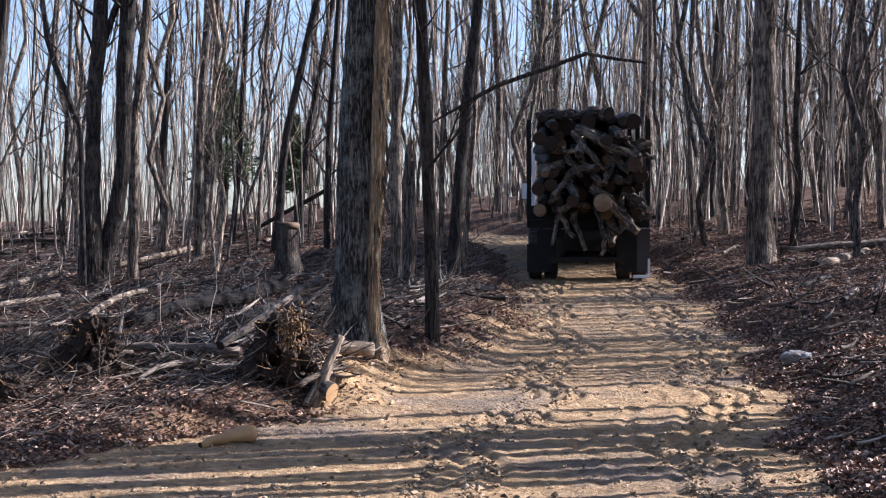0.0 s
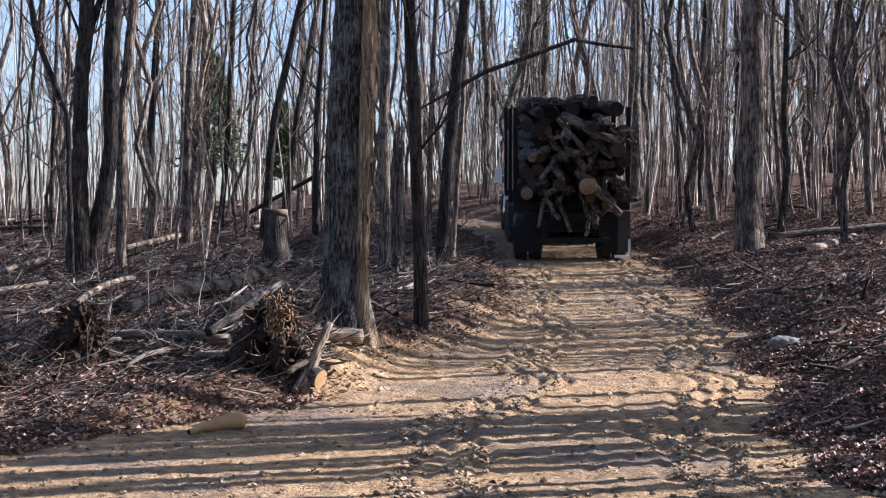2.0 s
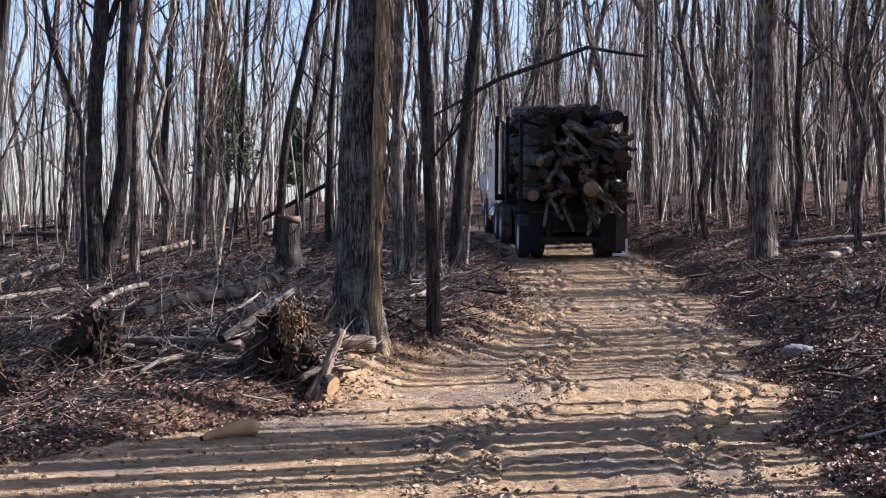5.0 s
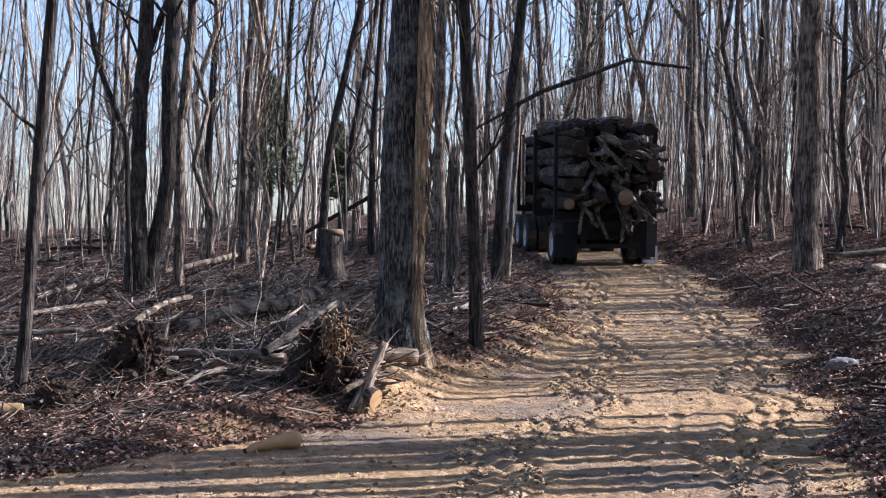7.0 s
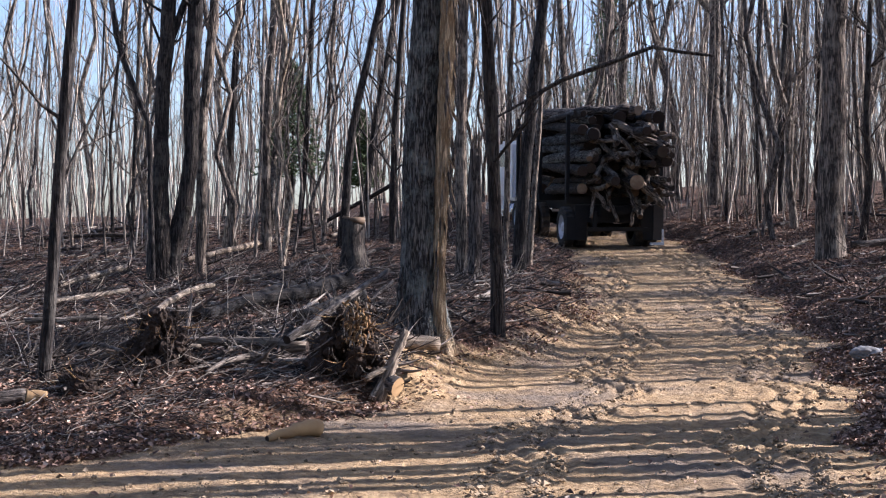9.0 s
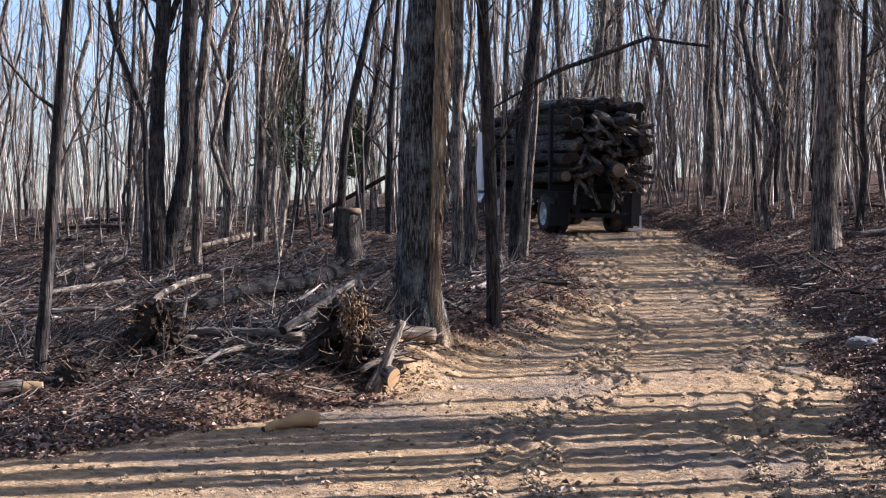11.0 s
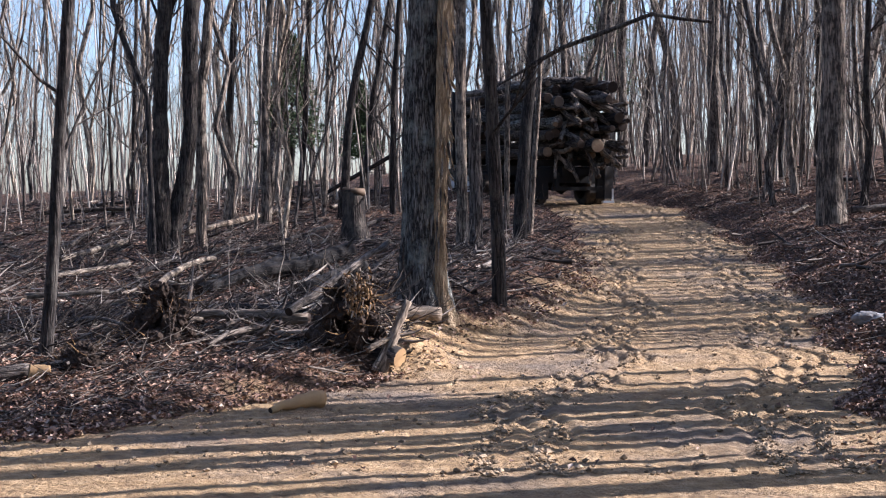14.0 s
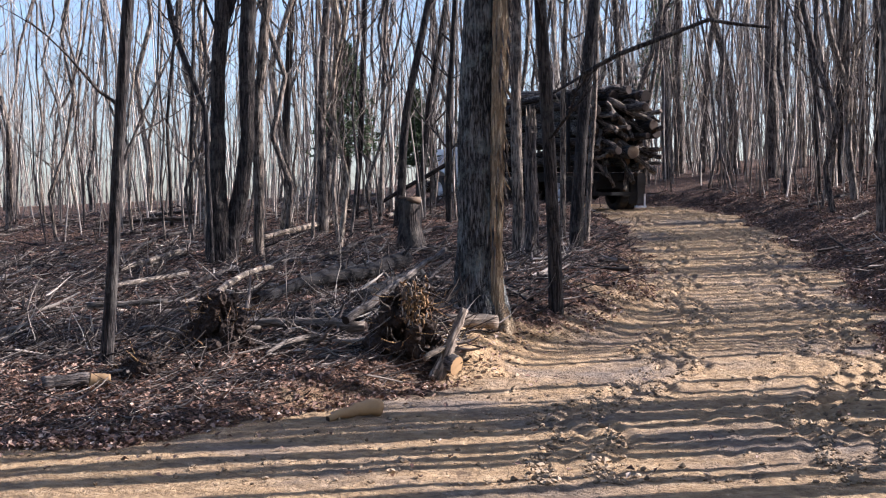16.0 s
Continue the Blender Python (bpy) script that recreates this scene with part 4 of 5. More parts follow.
def root_wad(x, y, wide, high, label, torn):
    """A clump of soil and torn roots pushed up by a machine."""
    ob = thing("root_wad", label, "root wad", (x, y, on(x, y)))
    for k in range(120):
        up = random.random() ** 1.3
        a, d = random.uniform(0, 6.28), wide * 0.5 * (1.0 - 0.5 * up) * random.random() ** 0.5
        lump = new("clod", random.choice(clod_meshes))
        lump.parent = ob
        s = random.uniform(0.03, 0.085) * (1.2 - 0.4 * up)
        lump.matrix_basis = Matrix.LocRotScale((d * math.cos(a) + 0.12 * wide * up, 0.8 * d * math.sin(a), up * high * 0.86), Euler((random.uniform(0, 6), random.uniform(0, 6), random.uniform(0, 6))), (s * random.uniform(0.8, 1.4), s, s * random.uniform(0.7, 1.1)))
    for k in range(70):
        a, up = random.uniform(0, 6.28), random.uniform(0.05, 1.0)
        p = Vector((math.cos(a) * wide * 0.42 * (1.1 - up * 0.6) + 0.12 * wide * up, math.sin(a) * wide * 0.36 * (1.1 - up * 0.6), up * high * 0.86))
        way = Vector((math.cos(a) + random.uniform(-0.6, 0.6), math.sin(a) + random.uniform(-0.6, 0.6), random.uniform(-1.2, 0.7)))
        root = Shell()
        limb(root, p, way, random.uniform(0.1, 0.4), random.uniform(0.003, 0.012), 4, 0)
        part("root", root, random.choice((bark_dark, weathered, rotten)), ob)
    if torn:
        for k in range(170):
            p = Vector((wide * random.uniform(0.05, 0.36), -wide * random.uniform(0.2, 0.40), high * random.uniform(0.45, 1.0)))
            way = Vector((random.uniform(-0.6, 0.6), random.uniform(-0.6, 0.0), random.uniform(-1, 0.6))).normalized()
            s = random.uniform(0.03, 0.11)
            part("splinter", Shell().tube([p, p + way * s * 0.5, p + way * s], [0.007, 0.012, 0.003], 4, 0.25), random.choice((rotten, weathered, rotten)), ob)
    return ob


random.seed(61)
root_wad(-1.46, 13.75, 0.82, 0.70, "torn root wad of dark soil and splintered rotten wood", True)
root_wad(-3.32, 13.9, 0.72, 0.60, "dark heap of roots and soil in the slash", False)
root_wad(-3.72, 12.8, 0.30, 0.2, "low heap of dark roots and soil", False)


def boulder(name, label, category, x, y, size, mat, sink=0.3, turn=0):
    ob = thing(name, label, category, pose(x, y, on(x, y), 0, 0, turn))
    bm = bmesh.new()
    bmesh.ops.create_icosphere(bm, subdivisions=4, radius=1)
    for v in bm.verts:
        c = v.co.copy()
        k = 1 + 0.22 * noise.fractal(c * 1.2 + Vector((x, y, 0)), 1, 2, 3) + 0.05 * noise.fractal(c * 5, 1, 2, 3)
        v.co = Vector((c.x * size[0] * k, c.y * size[1] * k, (c.z + 1 - 2 * sink) * size[2] * k))
    me = bpy.data.meshes.new(name)
    bm.to_mesh(me)
    bm.free()
    me.materials.append(mat)
    body = new("body", me)
    body.parent = ob


boulder("rock", "flat pale grey rock on dark leaf litter", "rock", 4.10, 16.1, (0.23, 0.16, 0.085), stone_grey, 0.24, 25)
fallen("log", "broken weathered log leaning on the root wad", (-1.10, 13.50, 0.12), (-0.84, 13.66, 0.78), 0.055, 0.035, bare_wood, 0.03)
fallen("log", "splintered dead stem leaning on the root wad", (-1.16, 13.42, 0.14), (-0.92, 13.72, 0.70), 0.035, 0.02, weathered, -0.03)
fallen("branch", "short weathered branch on the bank", (-1.22, 13.42, 0.34), (-0.93, 13.6, 0.45), 0.03, 0.02, weathered, 0.02)
fallen("log", "short cut log with its sawn end to the track", (-0.92, 13.52, 0.26), (-1.42, 13.98, 0.34), 0.095, 0.10, bark_grey, 0.0, wood_fresh, 0)
fallen("log", "bark-covered cut log beside a small tree", (-4.08, 12.42, 0.27), (-4.45, 12.30, 0.24), 0.075, 0.085, bark_grey, 0.0, None, 0)
fallen("log", "short freshly peeled orange wood block on the ground", (-3.90, 12.46, 0.26), (-4.08, 12.42, 0.27), 0.066, 0.072, wood_fresh, 0.0, wood_fresh, 0)
fallen("log", "pale barkless wood chunk on the track's edge", (-1.45, 11.75, 0.10), (-1.82, 11.45, 0.05), 0.075, 0.025, wood_fresh, 0.02, None, 1)
fallen("log", "grey cut log behind the bank", (-1.15, 15.3, 0.56), (-0.62, 15.5, 0.53), 0.075, 0.08, bare_wood, 0.0)


# ---- the loaded log truck; its origin lies under the rear axle, and it faces +y ----
def wheel(x, y, r, dual, truck):
    """Tyres with tread blocks, a dished rim, a hub and wheel nuts, turning about x."""
    ob = new("wheel")
    ob.parent = truck
    ob.location = (x, y, r)
    out = 1 if x > 0 else -1
    for off in ((0.0, -0.33) if dual else (0.0,)):
        tyre = Shell()
        w, n = 0.135, 40
        prof = ((-w, 0.60), (-w * 1.08, 0.78), (-w * 0.95, 0.95), (-w * 0.7, 1.0), (w * 0.7, 1.0), (w * 0.95, 0.95), (w * 1.08, 0.78), (w, 0.60))
        for k in range(n):
            a = 6.28319 * k / n
            for px, pr in prof:
                q = r * (pr - (0.035 if pr > 0.9 and k % 2 else 0))
                tyre.v.append(Vector((off * out + px, q * math.cos(a), q * math.sin(a))))
        m = len(prof)
        for k in range(n):
            for j in range(m - 1):
                a, b = k * m + j, (k + 1) % n * m + j
                tyre.f.append((a, b, b + 1, a + 1))
                tyre.m.append(0)
        part("tyre", tyre, rubber, ob, flat=True)
    rim = Shell()
    n, prof = 24, ((0.12, 0.62), (0.10, 0.56), (-0.02 if dual else 0.04, 0.50), (-0.04 if dual else 0.05, 0.26), (0.10, 0.22), (0.11, 0.0))
    for k in range(n):
        a = 6.28319 * k / n
        for px, pr in prof:
            rim.v.append(Vector((px * out, r * pr * math.cos(a), r * pr * math.sin(a))))
    for k in range(n):
        for j in range(len(prof) - 1):
            a, b = k * len(prof) + j, (k + 1) % n * len(prof) + j
            rim.f.append((a, b, b + 1, a + 1))
            rim.m.append(0)
    part("rim", rim, rim_grey, ob, "dusty grey steel rim")
    nuts = Shell()
    for k in range(8):
        a = 6.28319 * k / 8
        c = Vector((0, r * 0.38 * math.cos(a), r * 0.38 * math.sin(a)))
        nuts.tube([c + Vector((out * -0.03, 0, 0)), c + Vector((out * 0.03, 0, 0))], [0.02, 0.02], 6, cap=0)
    part("wheel_nuts", nuts, steel_dark, ob)
    return ob


def log_truck():
    truck = thing("log_truck", "loaded log truck with white cab and dark stake racks", "truck")
    for x in (-0.42, 0.42):
        rounded(Shell().box((x - 0.05, -1.0, 0.85), (x + 0.05, 9.6, 1.12)), "frame_rail", steel_dark, truck, 0.01)
    for y in (-0.9, 0.9, 2.7, 4.65, 6.4):
        rounded(Shell().box((-0.42, y - 0.06, 0.88), (0.42, y + 0.06, 1.08)), "cross_member", steel_dark, truck, 0.01)
    for y in (0, 4.0, 5.3, 8.3):
        part("axle", Shell().tube([(-1.0, y, 0.52), (-0.2, y, 0.52), (0, y, 0.52), (0.2, y, 0.52), (1.0, y, 0.52)], [0.07, 0.08, 0.2, 0.08, 0.07], 10, cap=0), steel_dark, truck)
    # racks: a bunk across the frame and a pair of tall stakes
    for y in (-0.55, 2.4, 5.1):
        rack = rounded(Shell().box((-1.26, y - 0.09, 1.13), (1.26, y + 0.09, 1.30)), "bunk", steel_dark, truck, 0.015)
        for x in (-1.22, 1.22):
            part("stake", Shell().box((x - 0.045, y - 0.06, 1.30), (x + 0.045, y + 0.06, 3.38 + 0.05 * math.sin(y * 5)), 0), paint_black, rack, flat=True)
    board = rounded(Shell().box((-0.95, 5.55, 1.13), (0.95, 5.63, 3.1)), "headboard", paint_black, truck, 0.015)
    for x in (-0.8, -0.4, 0, 0.4, 0.8):
        part("rib", Shell().box((x - 0.04, 5.49, 1.2), (x + 0.04, 5.55, 3.05)), steel_dark, board, flat=True)
    # rear: underride bar, lamp panel, mudflaps
    rounded(Shell().box((-0.8, -1.08, 0.46), (0.8, -0.98, 0.56)), "rear_bar", steel_dark, truck, 0.012)
    for x in (-0.62, 0.62):
        rounded(Shell().box((x - 0.05, -1.06, 0.5), (x + 0.05, -0.96, 0.95)), "bar_hanger", steel_dark, truck, 0.01)
    rounded(Shell().box((-1.05, -0.72, 0.66), (1.05, -0.66, 1.10)), "rear_panel", paint_black, truck, 0.012)
    for x in (-1.0, 1.0):
        flap = Shell().box((x - 0.26, -0.70, 0.22), (x + 0.26, -0.685, 0.80))
        part("mudflap", flap, paint_black, truck, flat=True)
    part("mudflap_plate", Shell().box((1.0, -0.74, 0.22), (1.26, -0.715, 1.12)), flap_grey, truck, "dusty grey bent side plate", flat=True)
    # Near-white lip: the gleam of the sunlit flap is put into its colour.
    part("plate_foot", Shell().box((0.92, -0.80, 0.10), (1.27, -0.70, 0.16)).box((1.22, -0.76, 0.16), (1.27, -0.73, 0.5)), flap_pale, truck, "steel lip coloured bright as if catching the sun", flat=True)
    for x in (-0.52, 0.52):
        for y in (0.0, 4.65):
            rounded(Shell().box((x - 0.07, y - 0.62, 0.56), (x + 0.07, y + 0.62, 0.84)), "spring_pack", steel_dark, truck, 0.03)
    part("air_tank", Shell().tube([(-0.35, 0.9, 0.72), (0.35, 0.9, 0.72)], [0.16, 0.16], 16, cap=0), steel_dark, truck)
    # fuel tanks and steps
    for x in (-0.95, 0.95):
        tank = part("fuel_tank", Shell().tube([(x, 6.1, 0.66), (x, 6.12, 0.66), (x, 7.1, 0.66), (x, 7.12, 0.66)], [0.2, 0.3, 0.3, 0.2], 20, cap=0), chrome, truck)
        for y in (6.3, 6.9):
            part("strap", Shell().tube([(x, y - 0.03, 0.66), (x, y + 0.03, 0.66)], [0.31, 0.31], 20), steel_dark, tank)
    cab = rounded(Shell().box((-1.17, 6.0, 1.0), (1.17, 8.05, 2.78)), "cab", paint_white, truck, 0.10, "white steel cab")
    part("rear_window", Shell().box((-0.6, 5.97, 2.0), (0.6, 5.996, 2.6)), glass_dark, cab, flat=True)
    for x in (-1, 1):
        part("side_window", Shell().box((x * 1.174 - 0.004, 6.9, 2.0), (x * 1.174 + 0.004, 7.85, 2.5)), glass_dark, cab, flat=True)
        part("mirror", Shell().box((x * 1.33 - 0.1, 7.8, 1.35), (x * 1.33 + 0.1, 7.87, 1.75)).tube([(x * 1.1, 7.85, 1.55), (x * 1.33, 7.85, 1.55)], [0.02, 0.02], 6), paint_white, cab, flat=True)
        part("exhaust_pipe", Shell().tube([(x * 1.0, 5.8, 1.0), (x * 1.0, 5.8, 3.0), (x * 1.0, 5.72, 3.25)], [0.09, 0.09, 0.07], 14), chrome, truck, "dusty chrome exhaust")
        rounded(Shell().box((x * 0.95 - 0.25, 7.15, 0.5), (x * 0.95 + 0.25, 7.55, 1.0)), "step_box", paint_white, truck, 0.04, "white tool box under the cab")
    rounded(Shell().box((-0.85, 8.05, 0.95), (0.85, 9.7, 1.95)), "hood", paint_white, truck, 0.12)
    for x in (-0.98, 0.98):
        guard = Shell()
        arc = [(8.3 + 0.68 * math.cos(a), 0.52 + 0.68 * math.sin(a)) for a in np.linspace(0.1, 3.04, 14)]
        for k, (y, z) in enumerate(arc):
            guard.v += [Vector((x - 0.2, y, z)), Vector((x + 0.2, y, z)), Vector((x + 0.2, y, z + 0.03)), Vector((x - 0.2, y, z + 0.03))]
            if k:
                b = 4 * (k - 1)
                for q in range(4):
                    guard.f.append((b + q, b + (q + 1) % 4, b + 4 + (q + 1) % 4, b + 4 + q))
                    guard.m.append(0)
        part("front_guard", guard, paint_white, truck)
    rounded(Shell().box((-1.2, 9.7, 0.45), (1.2, 9.85, 0.85)), "front_bumper", chrome, truck, 0.03)
    wheels = []
    for y, dual in ((0, True), (4.0, True), (5.3, True), (8.3, False)):
        for x in (-1.09, 1.09):
            wheels.append(wheel(x, y, 0.52, dual, truck))
    return truck, wheels


random.seed(41)
truck, truck_wheels = log_truck()


# ---- the load: logs stacked between the stakes, uneven at the rear ----
def load_log(x, z, r, y0, y1, bend, tilt, skin, label):
    ob = thing("log", label, "log", group="logs loaded on the truck")
    n = 8
    pts = []
    for k in range(n + 1):
        s = k / n
        pts.append(Vector((bend[0] * math.sin(s * 3.1) + tilt[0] * (s - 0.5), -bend[1] * math.sin(s * 3.1) - tilt[1] * (s - 0.5), (y1 - y0) * (s - 0.5))) + Vector((random.uniform(-1, 1), random.uniform(-1, 1), 0)) * r * 0.08)
    part("stem", Shell().tube(pts, [r * (1.06 - 0.16 * k / n) for k in range(n + 1)], 14, 0.04), skin, ob)
    for k, other in ((0, 1), (n, n - 1)):
        way = (pts[k] - pts[other]).normalized()
        rr = r * (1.04 if k == 0 else 0.88)
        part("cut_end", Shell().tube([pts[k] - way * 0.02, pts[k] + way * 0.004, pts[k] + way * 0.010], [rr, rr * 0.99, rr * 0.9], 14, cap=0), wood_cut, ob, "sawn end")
    local = pose(x, (y0 + y1) / 2, z, -90)
    return ob, local


load = []
rear_logs, z = [], 1.33
while z < 3.3:
    x = -1.08 + random.uniform(0, 0.12)
    tall = 0.0
    while x < 1.08:
        r = random.choice((0.08, 0.10, 0.11, 0.13, 0.15, 0.18))
        if x + r > 1.15:
            break
        rear_logs.append((x + r, z + r + random.uniform(-0.03, 0.03), r))
        x += 2 * r + 0.015
        tall = max(tall, r)
    z += 1.62 * tall
for x, z, r in rear_logs:
    if z + r > 3.62 or random.random() < 0.1:
        continue
    end = random.uniform(-1.35, -0.3) - (random.uniform(0.4, 1.1) if random.random() < (0.3 if x > 0.2 else 0.1) else 0)
    load.append(load_log(x, z, r, end, random.uniform(3.0, 3.4), (random.uniform(-0.07, 0.07), random.uniform(-0.05, 0.07)), (random.uniform(-0.26, 0.26), random.uniform(-0.22, 0.22)), random.choice((bark_dark, bark_oak, bark_dark)), "rough barked log in the truck's load"))
    if random.random() < 0.9 and (abs(x) > 0.6 or z > 2.6):
        load.append(load_log(x * 0.97, z, r * 0.95, 3.45, 5.4, (0.02, 0.02), (0.0, 0.02), random.choice((bark_dark, bark_grey)), "rough barked log in the truck's load"))


def crooked(a, b, r, label):
    """A crooked limb wood piece that sticks out of the rear of the load."""
    a, b = Vector(a), Vector(b)
    ob = thing("log", label, "log", group="logs loaded on the truck")
    turn = (b - a).to_track_quat("Z", "Y")
    pts = [Vector((0, 0, s * (b - a).length)) + Vector((random.uniform(-1, 1), random.uniform(-1, 1), random.uniform(-1, 1))) * r * 0.45 for s in np.linspace(0, 1, 8)]
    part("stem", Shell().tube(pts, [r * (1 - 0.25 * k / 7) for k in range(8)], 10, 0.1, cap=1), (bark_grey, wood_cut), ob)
    return ob, Matrix.LocRotScale(a, turn, None)


load.append(crooked((-0.25, -1.15, 3.15), (1.0, -1.55, 2.55), 0.11, "crooked grey log slung across the load"))
load.append(crooked((0.1, -1.25, 2.0), (0.95, -1.75, 1.15), 0.11, "crooked grey log hanging from the load"))
load.append(crooked((-0.35, -1.2, 3.1), (0.25, -1.45, 2.35), 0.07, "forked thin log in the load"))
load.append(crooked((0.15, -1.2, 1.6), (0.3, -1.5, 0.98), 0.06, "thin broken branch hanging from the load"))
load.append(crooked((-0.35, -1.0, 1.5), (-0.1, -1.2, 0.72), 0.06, "broken branch hanging under the load"))
load.append(crooked((-0.6, -0.95, 1.45), (-0.75, -1.1, 0.8), 0.05, "broken branch hanging under the load"))
load.append(crooked((0.45, -1.0, 1.4), (0.25, -1.25, 0.6), 0.055, "broken branch hanging under the load"))
load.append(crooked((0.6, 2.5, 2.0), (0.95, -2.0, 1.75), 0.09, "long thin log sticking out of the load"))
load.append(crooked((0.7, 2.5, 2.5), (1.05, -1.9, 2.35), 0.10, "long thin log sticking out of the load"))
load.append(crooked((-0.9, 3.3, 3.50), (0.42, -1.25, 3.44), 0.17, "thick log lying on top of the load"))
load.append(crooked((0.5, 3.2, 3.30), (0.88, -1.45, 3.32), 0.21, "thick log lying on top of the load"))
load.append(crooked((-1.05, -0.6, 3.42), (0.2, -0.95, 3.50), 0.12, "log lying across the top of the load"))
for k in range(34):
    x, z = random.uniform(-0.85, 0.95), (random.uniform(1.5, 3.2) if k < 25 else random.uniform(1.25, 1.7))
    load.append(crooked((x, -0.9, z), (x + random.uniform(-0.45, 0.45), -1.6 + random.uniform(-0.2, 0.3), z + random.uniform(-0.55, 0.15)), random.uniform(0.045, 0.10), "short crooked branch wood in the load"))


# ---- what nobody could count: leaves, sticks, clods ----
def litter(count):
    """Curled dead leaves, thick on the bank and the slash, thin on the track."""
    shell = Shell()
    done = 0
    while done < count:
        y = 9 + 34 * random.random() ** 1.6
        x = random.uniform(-0.42, 0.37) * y
        left, right = edges(x, y)
        inside = min(float(left), float(right))
        if inside > 0.15 and random.random() > 0.0015 + 0.12 * math.exp(-inside * 5):
            continue
        if random.random() < 0.85 * float(worn(x, y)) or (float(left) < -0.6 and y > 13.5 and random.random() < 0.55):
            continue
        if 14 < y < 20 and -1.0 < float(left) < 0.2 and random.random() < 0.5:
            continue
        if y < 13.6 and float(left) < 0 and random.random() < 0.45:
            continue
        done += 1
        z = on(x, y) + random.uniform(0.005, 0.035)
        a, s = random.uniform(0, 6.28), random.uniform(0.014, 0.036)
        u = Vector((math.cos(a), math.sin(a), random.uniform(-0.6, 0.6))) * s
        w = Vector((-math.sin(a), math.cos(a), random.uniform(-0.6, 0.6))) * s * 0.6
        c, lift = Vector((x, y, z)), Vector((0, 0, s * random.uniform(0.1, 0.7)))
        b = len(shell.v)
        shell.v += [c - u, c - w + lift, c + u, c + w + lift]
        shell.f += [(b, b + 1, b + 2), (b, b + 2, b + 3)]
        shell.m += [0, 0]
    solid("leaf_litter", shell, dead_leaf, "brown and tan dead leaves covering the ground", "leaves", kind="stuff", flat=True)


def slash(count):
    """Broken branches and tops left by the logging, most of them left of the track."""
    shell = Shell()
    done = 0
    while done < count:
        y = random.uniform(10.3, 46) if random.random() < 0.62 else random.uniform(10.3, 15.5) if random.random() < 0.5 else random.uniform(14, 30)
        x = random.uniform(-0.42, 0.36) * y
        left, right = edges(x, y)
        if min(float(left), float(right)) > -0.25:
            continue
        leftish = float(left) < 0
        if not leftish and random.random() > 0.3:
            continue
        done += 1
        heap = 0.26 * max(0, noise.noise(Vector((x * 0.55, y * 0.4, 7)))) + 0.02 if leftish and y > 13.6 else 0.02
        c = Vector((x, y, on(x, y) + random.uniform(0, 1) * heap + 0.012))
        a = random.gauss(0.25, 0.75) if random.random() < 0.7 else random.uniform(0, 6.28)
        length = random.uniform(0.1, 0.5) if random.random() < 0.72 or y < 13 else random.uniform(0.45, 1.0)
        up = random.gauss(0.03, 0.09) if length > 0.3 else random.gauss(0, 0.2)
        r = (random.uniform(0.0025, 0.006) if y < 13.5 else random.uniform(0.004, 0.012)) * (1 + length * 0.7) * (2.6 if random.random() < 0.12 else 1)
        limb(shell, c - Vector((math.cos(a), math.sin(a), up)) * length * 0.5, (math.cos(a), math.sin(a), up - 0.12), length, r, 4, 1 if length > 0.7 and random.random() < 0.25 else 0)
    solid("slash", shell, stick_wood, "tangled broken branches and sticks left by logging", "branches", kind="stuff")


def upright_brush(count):
    shell = Shell()
    for k in range(count):
        y = random.uniform(14, 34)
        x = random.uniform(-0.41, -0.12) * y
        c = Vector((x, y, on(x, y)))
        limb(shell, c, (random.uniform(-0.6, 0.6), random.uniform(-0.4, 0.4), 0.8), random.uniform(0.3, 1.1), random.uniform(0.004, 0.009), 3, 1)
    solid("brush", shell, stick_wood, "thin bare twigs standing out of the slash", "brush", kind="stuff")


def clods(count):
    """Lumps of clay thrown up by the tyres."""
    shell = Shell()
    done = 0
    while done < count:
        y = 8.8 + 26 * random.random() ** 1.5
        x = random.uniform(-0.33, 0.33) * y
        left, right = edges(x, y)
        inside = min(float(left), float(right))
        if inside < -0.15:
            continue
        lane = float(right) - 1.75 + 0.12 * math.sin(y * 0.45)
        near = min(abs(lane + 1.2), abs(lane + 0.8), abs(lane - 1.1), abs(lane - 0.7), abs(inside) * 1.5)
        if random.random() > 0.03 + 0.97 * math.exp(-(near / 0.06) ** 2):
            continue
        done += 1
        s = random.uniform(0.007, 0.024) if random.random() < 0.93 else random.uniform(0.02, 0.032)
        c = Vector((x, y, on(x, y) + s * 0.25))
        b = len(shell.v)
        for d in ((1, 0, 0), (-1, 0, 0), (0, 1, 0), (0, -1, 0), (0, 0, 0.8), (0, 0, -0.8), (0.65, 0.65, 0.45), (-0.65, -0.6, 0.4), (0.6, -0.65, 0.4), (-0.6, 0.65, 0.45)):
            shell.v.append(c + Vector(d) * s * random.uniform(0.45, 1.4))
        for q in ((4, 6, 2), (4, 2, 9), (4, 9, 1), (4, 1, 7), (4, 7, 3), (4, 3, 8), (4, 8, 0), (4, 0, 6), (6, 0, 2), (9, 2, 1), (7, 1, 3), (8, 3, 0), (5, 2, 0), (5, 1, 2), (5, 3, 1), (5, 0, 3)):
            shell.f.append([b + k for k in q])
            shell.m.append(0)
    solid("clods", shell, clod_clay, "crumbled lumps of clay along the wheel ruts", "clods", kind="stuff", flat=True)


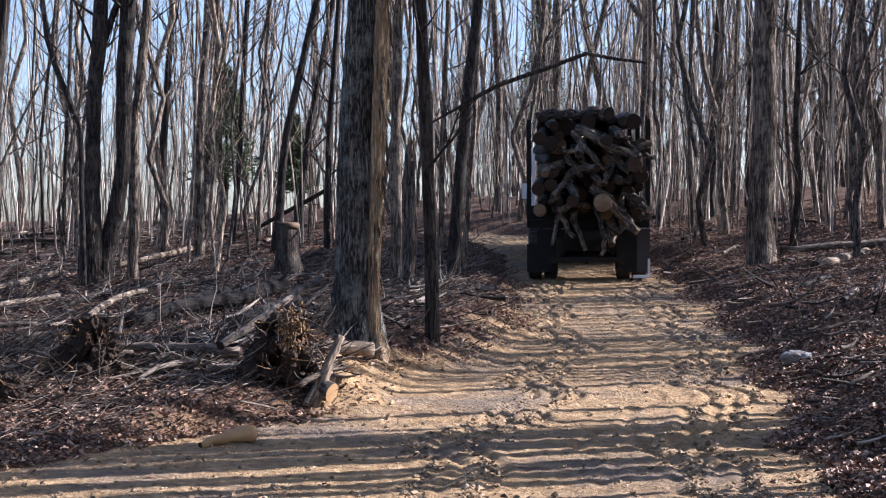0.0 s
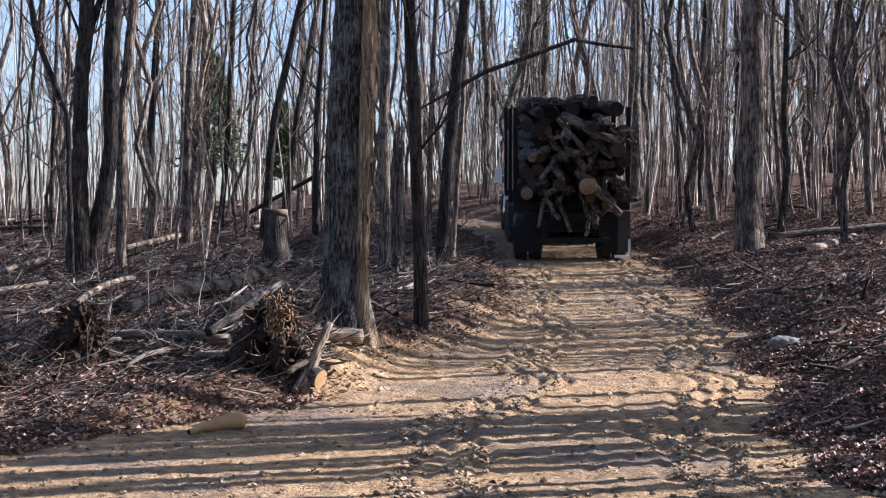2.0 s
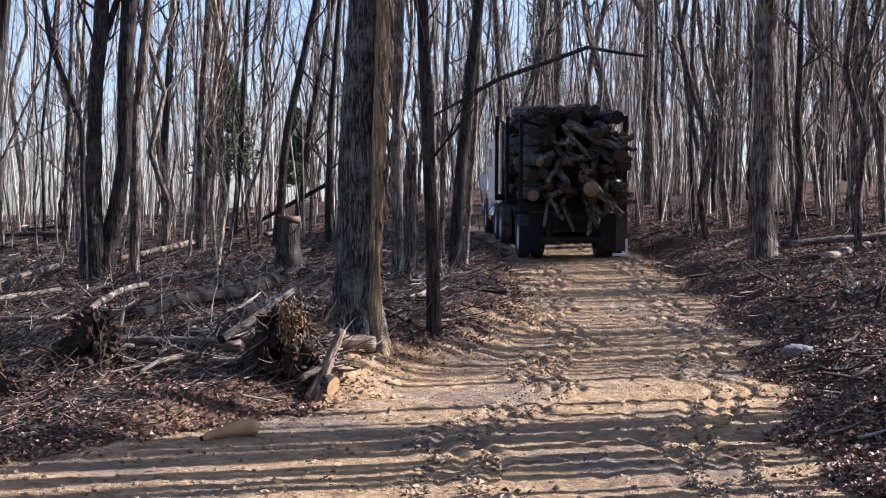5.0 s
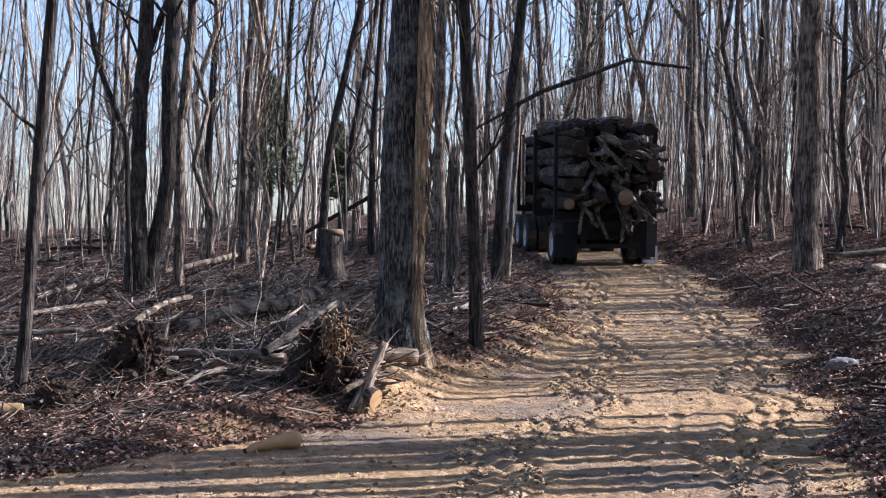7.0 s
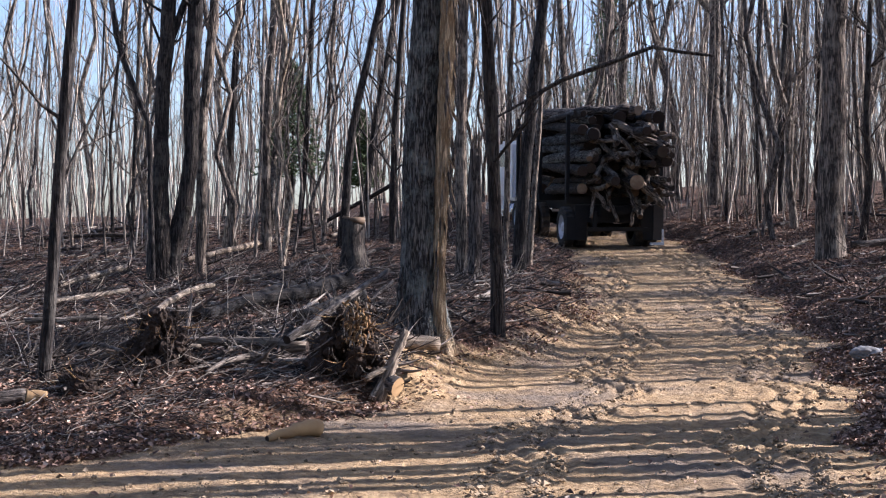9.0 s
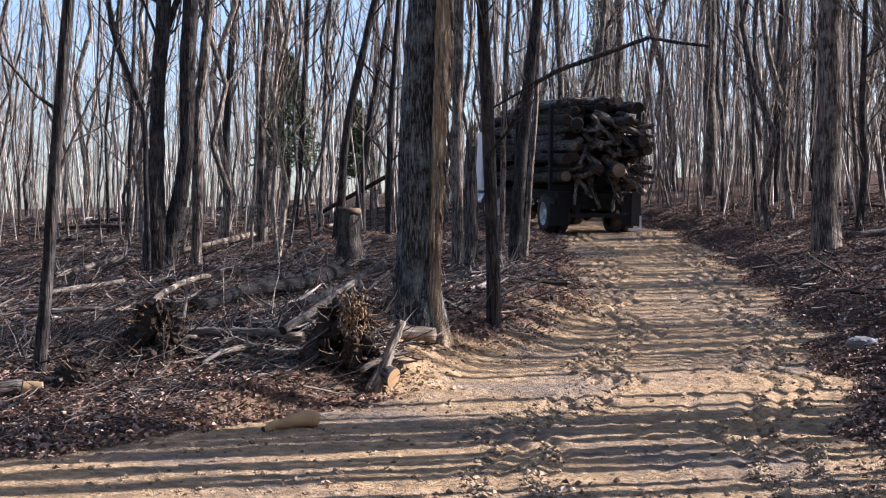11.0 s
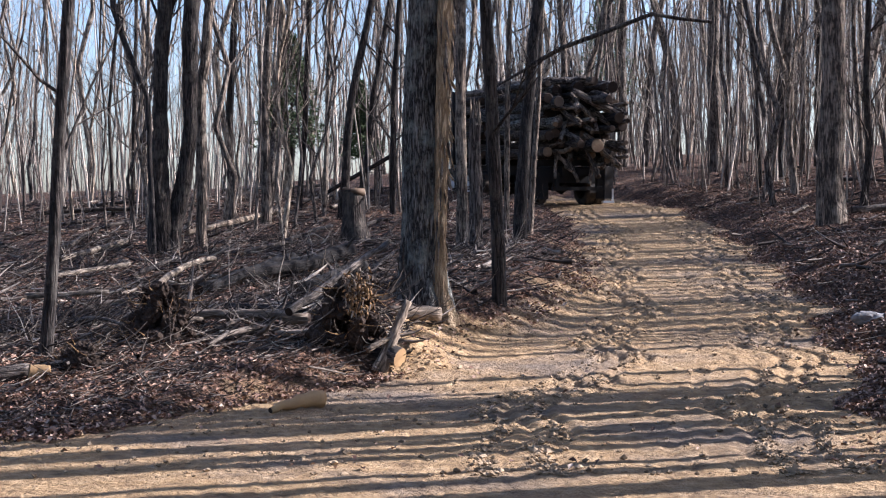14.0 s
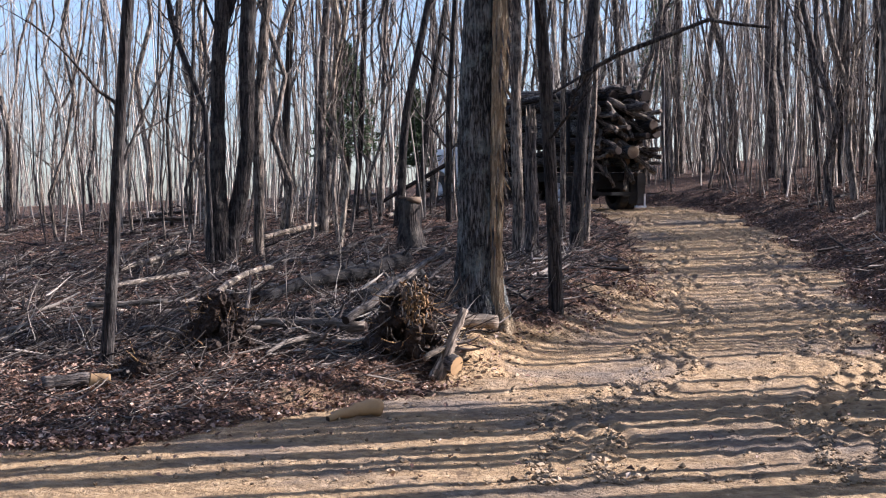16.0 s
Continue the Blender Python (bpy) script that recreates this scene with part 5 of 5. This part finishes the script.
random.seed(71)
litter(125000)
slash(11500)
upright_brush(45)
clods(3400)


def evergreen(x, y, high, spread_to, label):
    """A young pine: thin stem, tiers of boughs, tufts of needles."""
    ob = thing("pine", label, "tree", (x, y, on(x, y)))
    part("trunk", Shell().tube([(0, 0, -0.1), (0.05, 0, high * 0.5), (0, 0, high)], [0.06, 0.045, 0.01], 7), bark_dark, ob)
    shell = Shell()
    for k in range(1300):
        s = random.uniform(0.3, 1)
        a, d = random.uniform(0, 6.28), spread_to * (1.1 - s) * random.uniform(0.25, 1)
        c = Vector((math.cos(a) * d, math.sin(a) * d, high * s + 0.15 * d + random.uniform(-0.1, 0.1)))
        for j in range(3):
            w = Vector((random.uniform(-1, 1), random.uniform(-1, 1), random.uniform(-0.3, 0.7))).normalized() * random.uniform(0.1, 0.22)
            shell.tube([c, c + w], [0.02, 0.006], 3)
    part("crown", shell, needle_green, ob)


evergreen(-5.75, 40.5, 4.6, 1.5, "young green pine among bare trunks")
evergreen(-4.3, 46, 3.4, 0.9, "young green pine among bare trunks")
evergreen(4.3, 56, 9.0, 1.6, "tall green pine beyond the bend")


# ---- what moves: the truck creeps up the track and round its bend ----
def truck_place(t):
    x = 3.3005 + 0.03048 * t + -0.007672 * t * t + -0.0001480 * t ** 3
    y = 30.65 + 0.7656 * t - 0.00108 * t * t
    turn = np.interp(t, (0, 3, 5.5, 8.2, 12.5, 16), (-4, 0, 4, 10, 20, 29))
    a = radians(turn)
    z = float(land(x, y))
    ahead = float(land(x - 8.3 * math.sin(a), y + 8.3 * math.cos(a)))
    return pose(x, y, z - 0.02, math.degrees(math.atan2(ahead - z, 8.3)), 0, turn), 0.76 * t


def motions():
    times = [k * 0.5 for k in range(33)]
    walk(truck, [(t, truck_place(t)[0]) for t in times])
    for one in truck_wheels:
        x, y, z = one.location
        walk(one, [(t, pose(x, y, z, -math.degrees(truck_place(t)[1] / 0.52))) for t in times])
    for one, local in load:
        walk(one, [(t, truck_place(t)[0] @ local) for t in times])


motions()
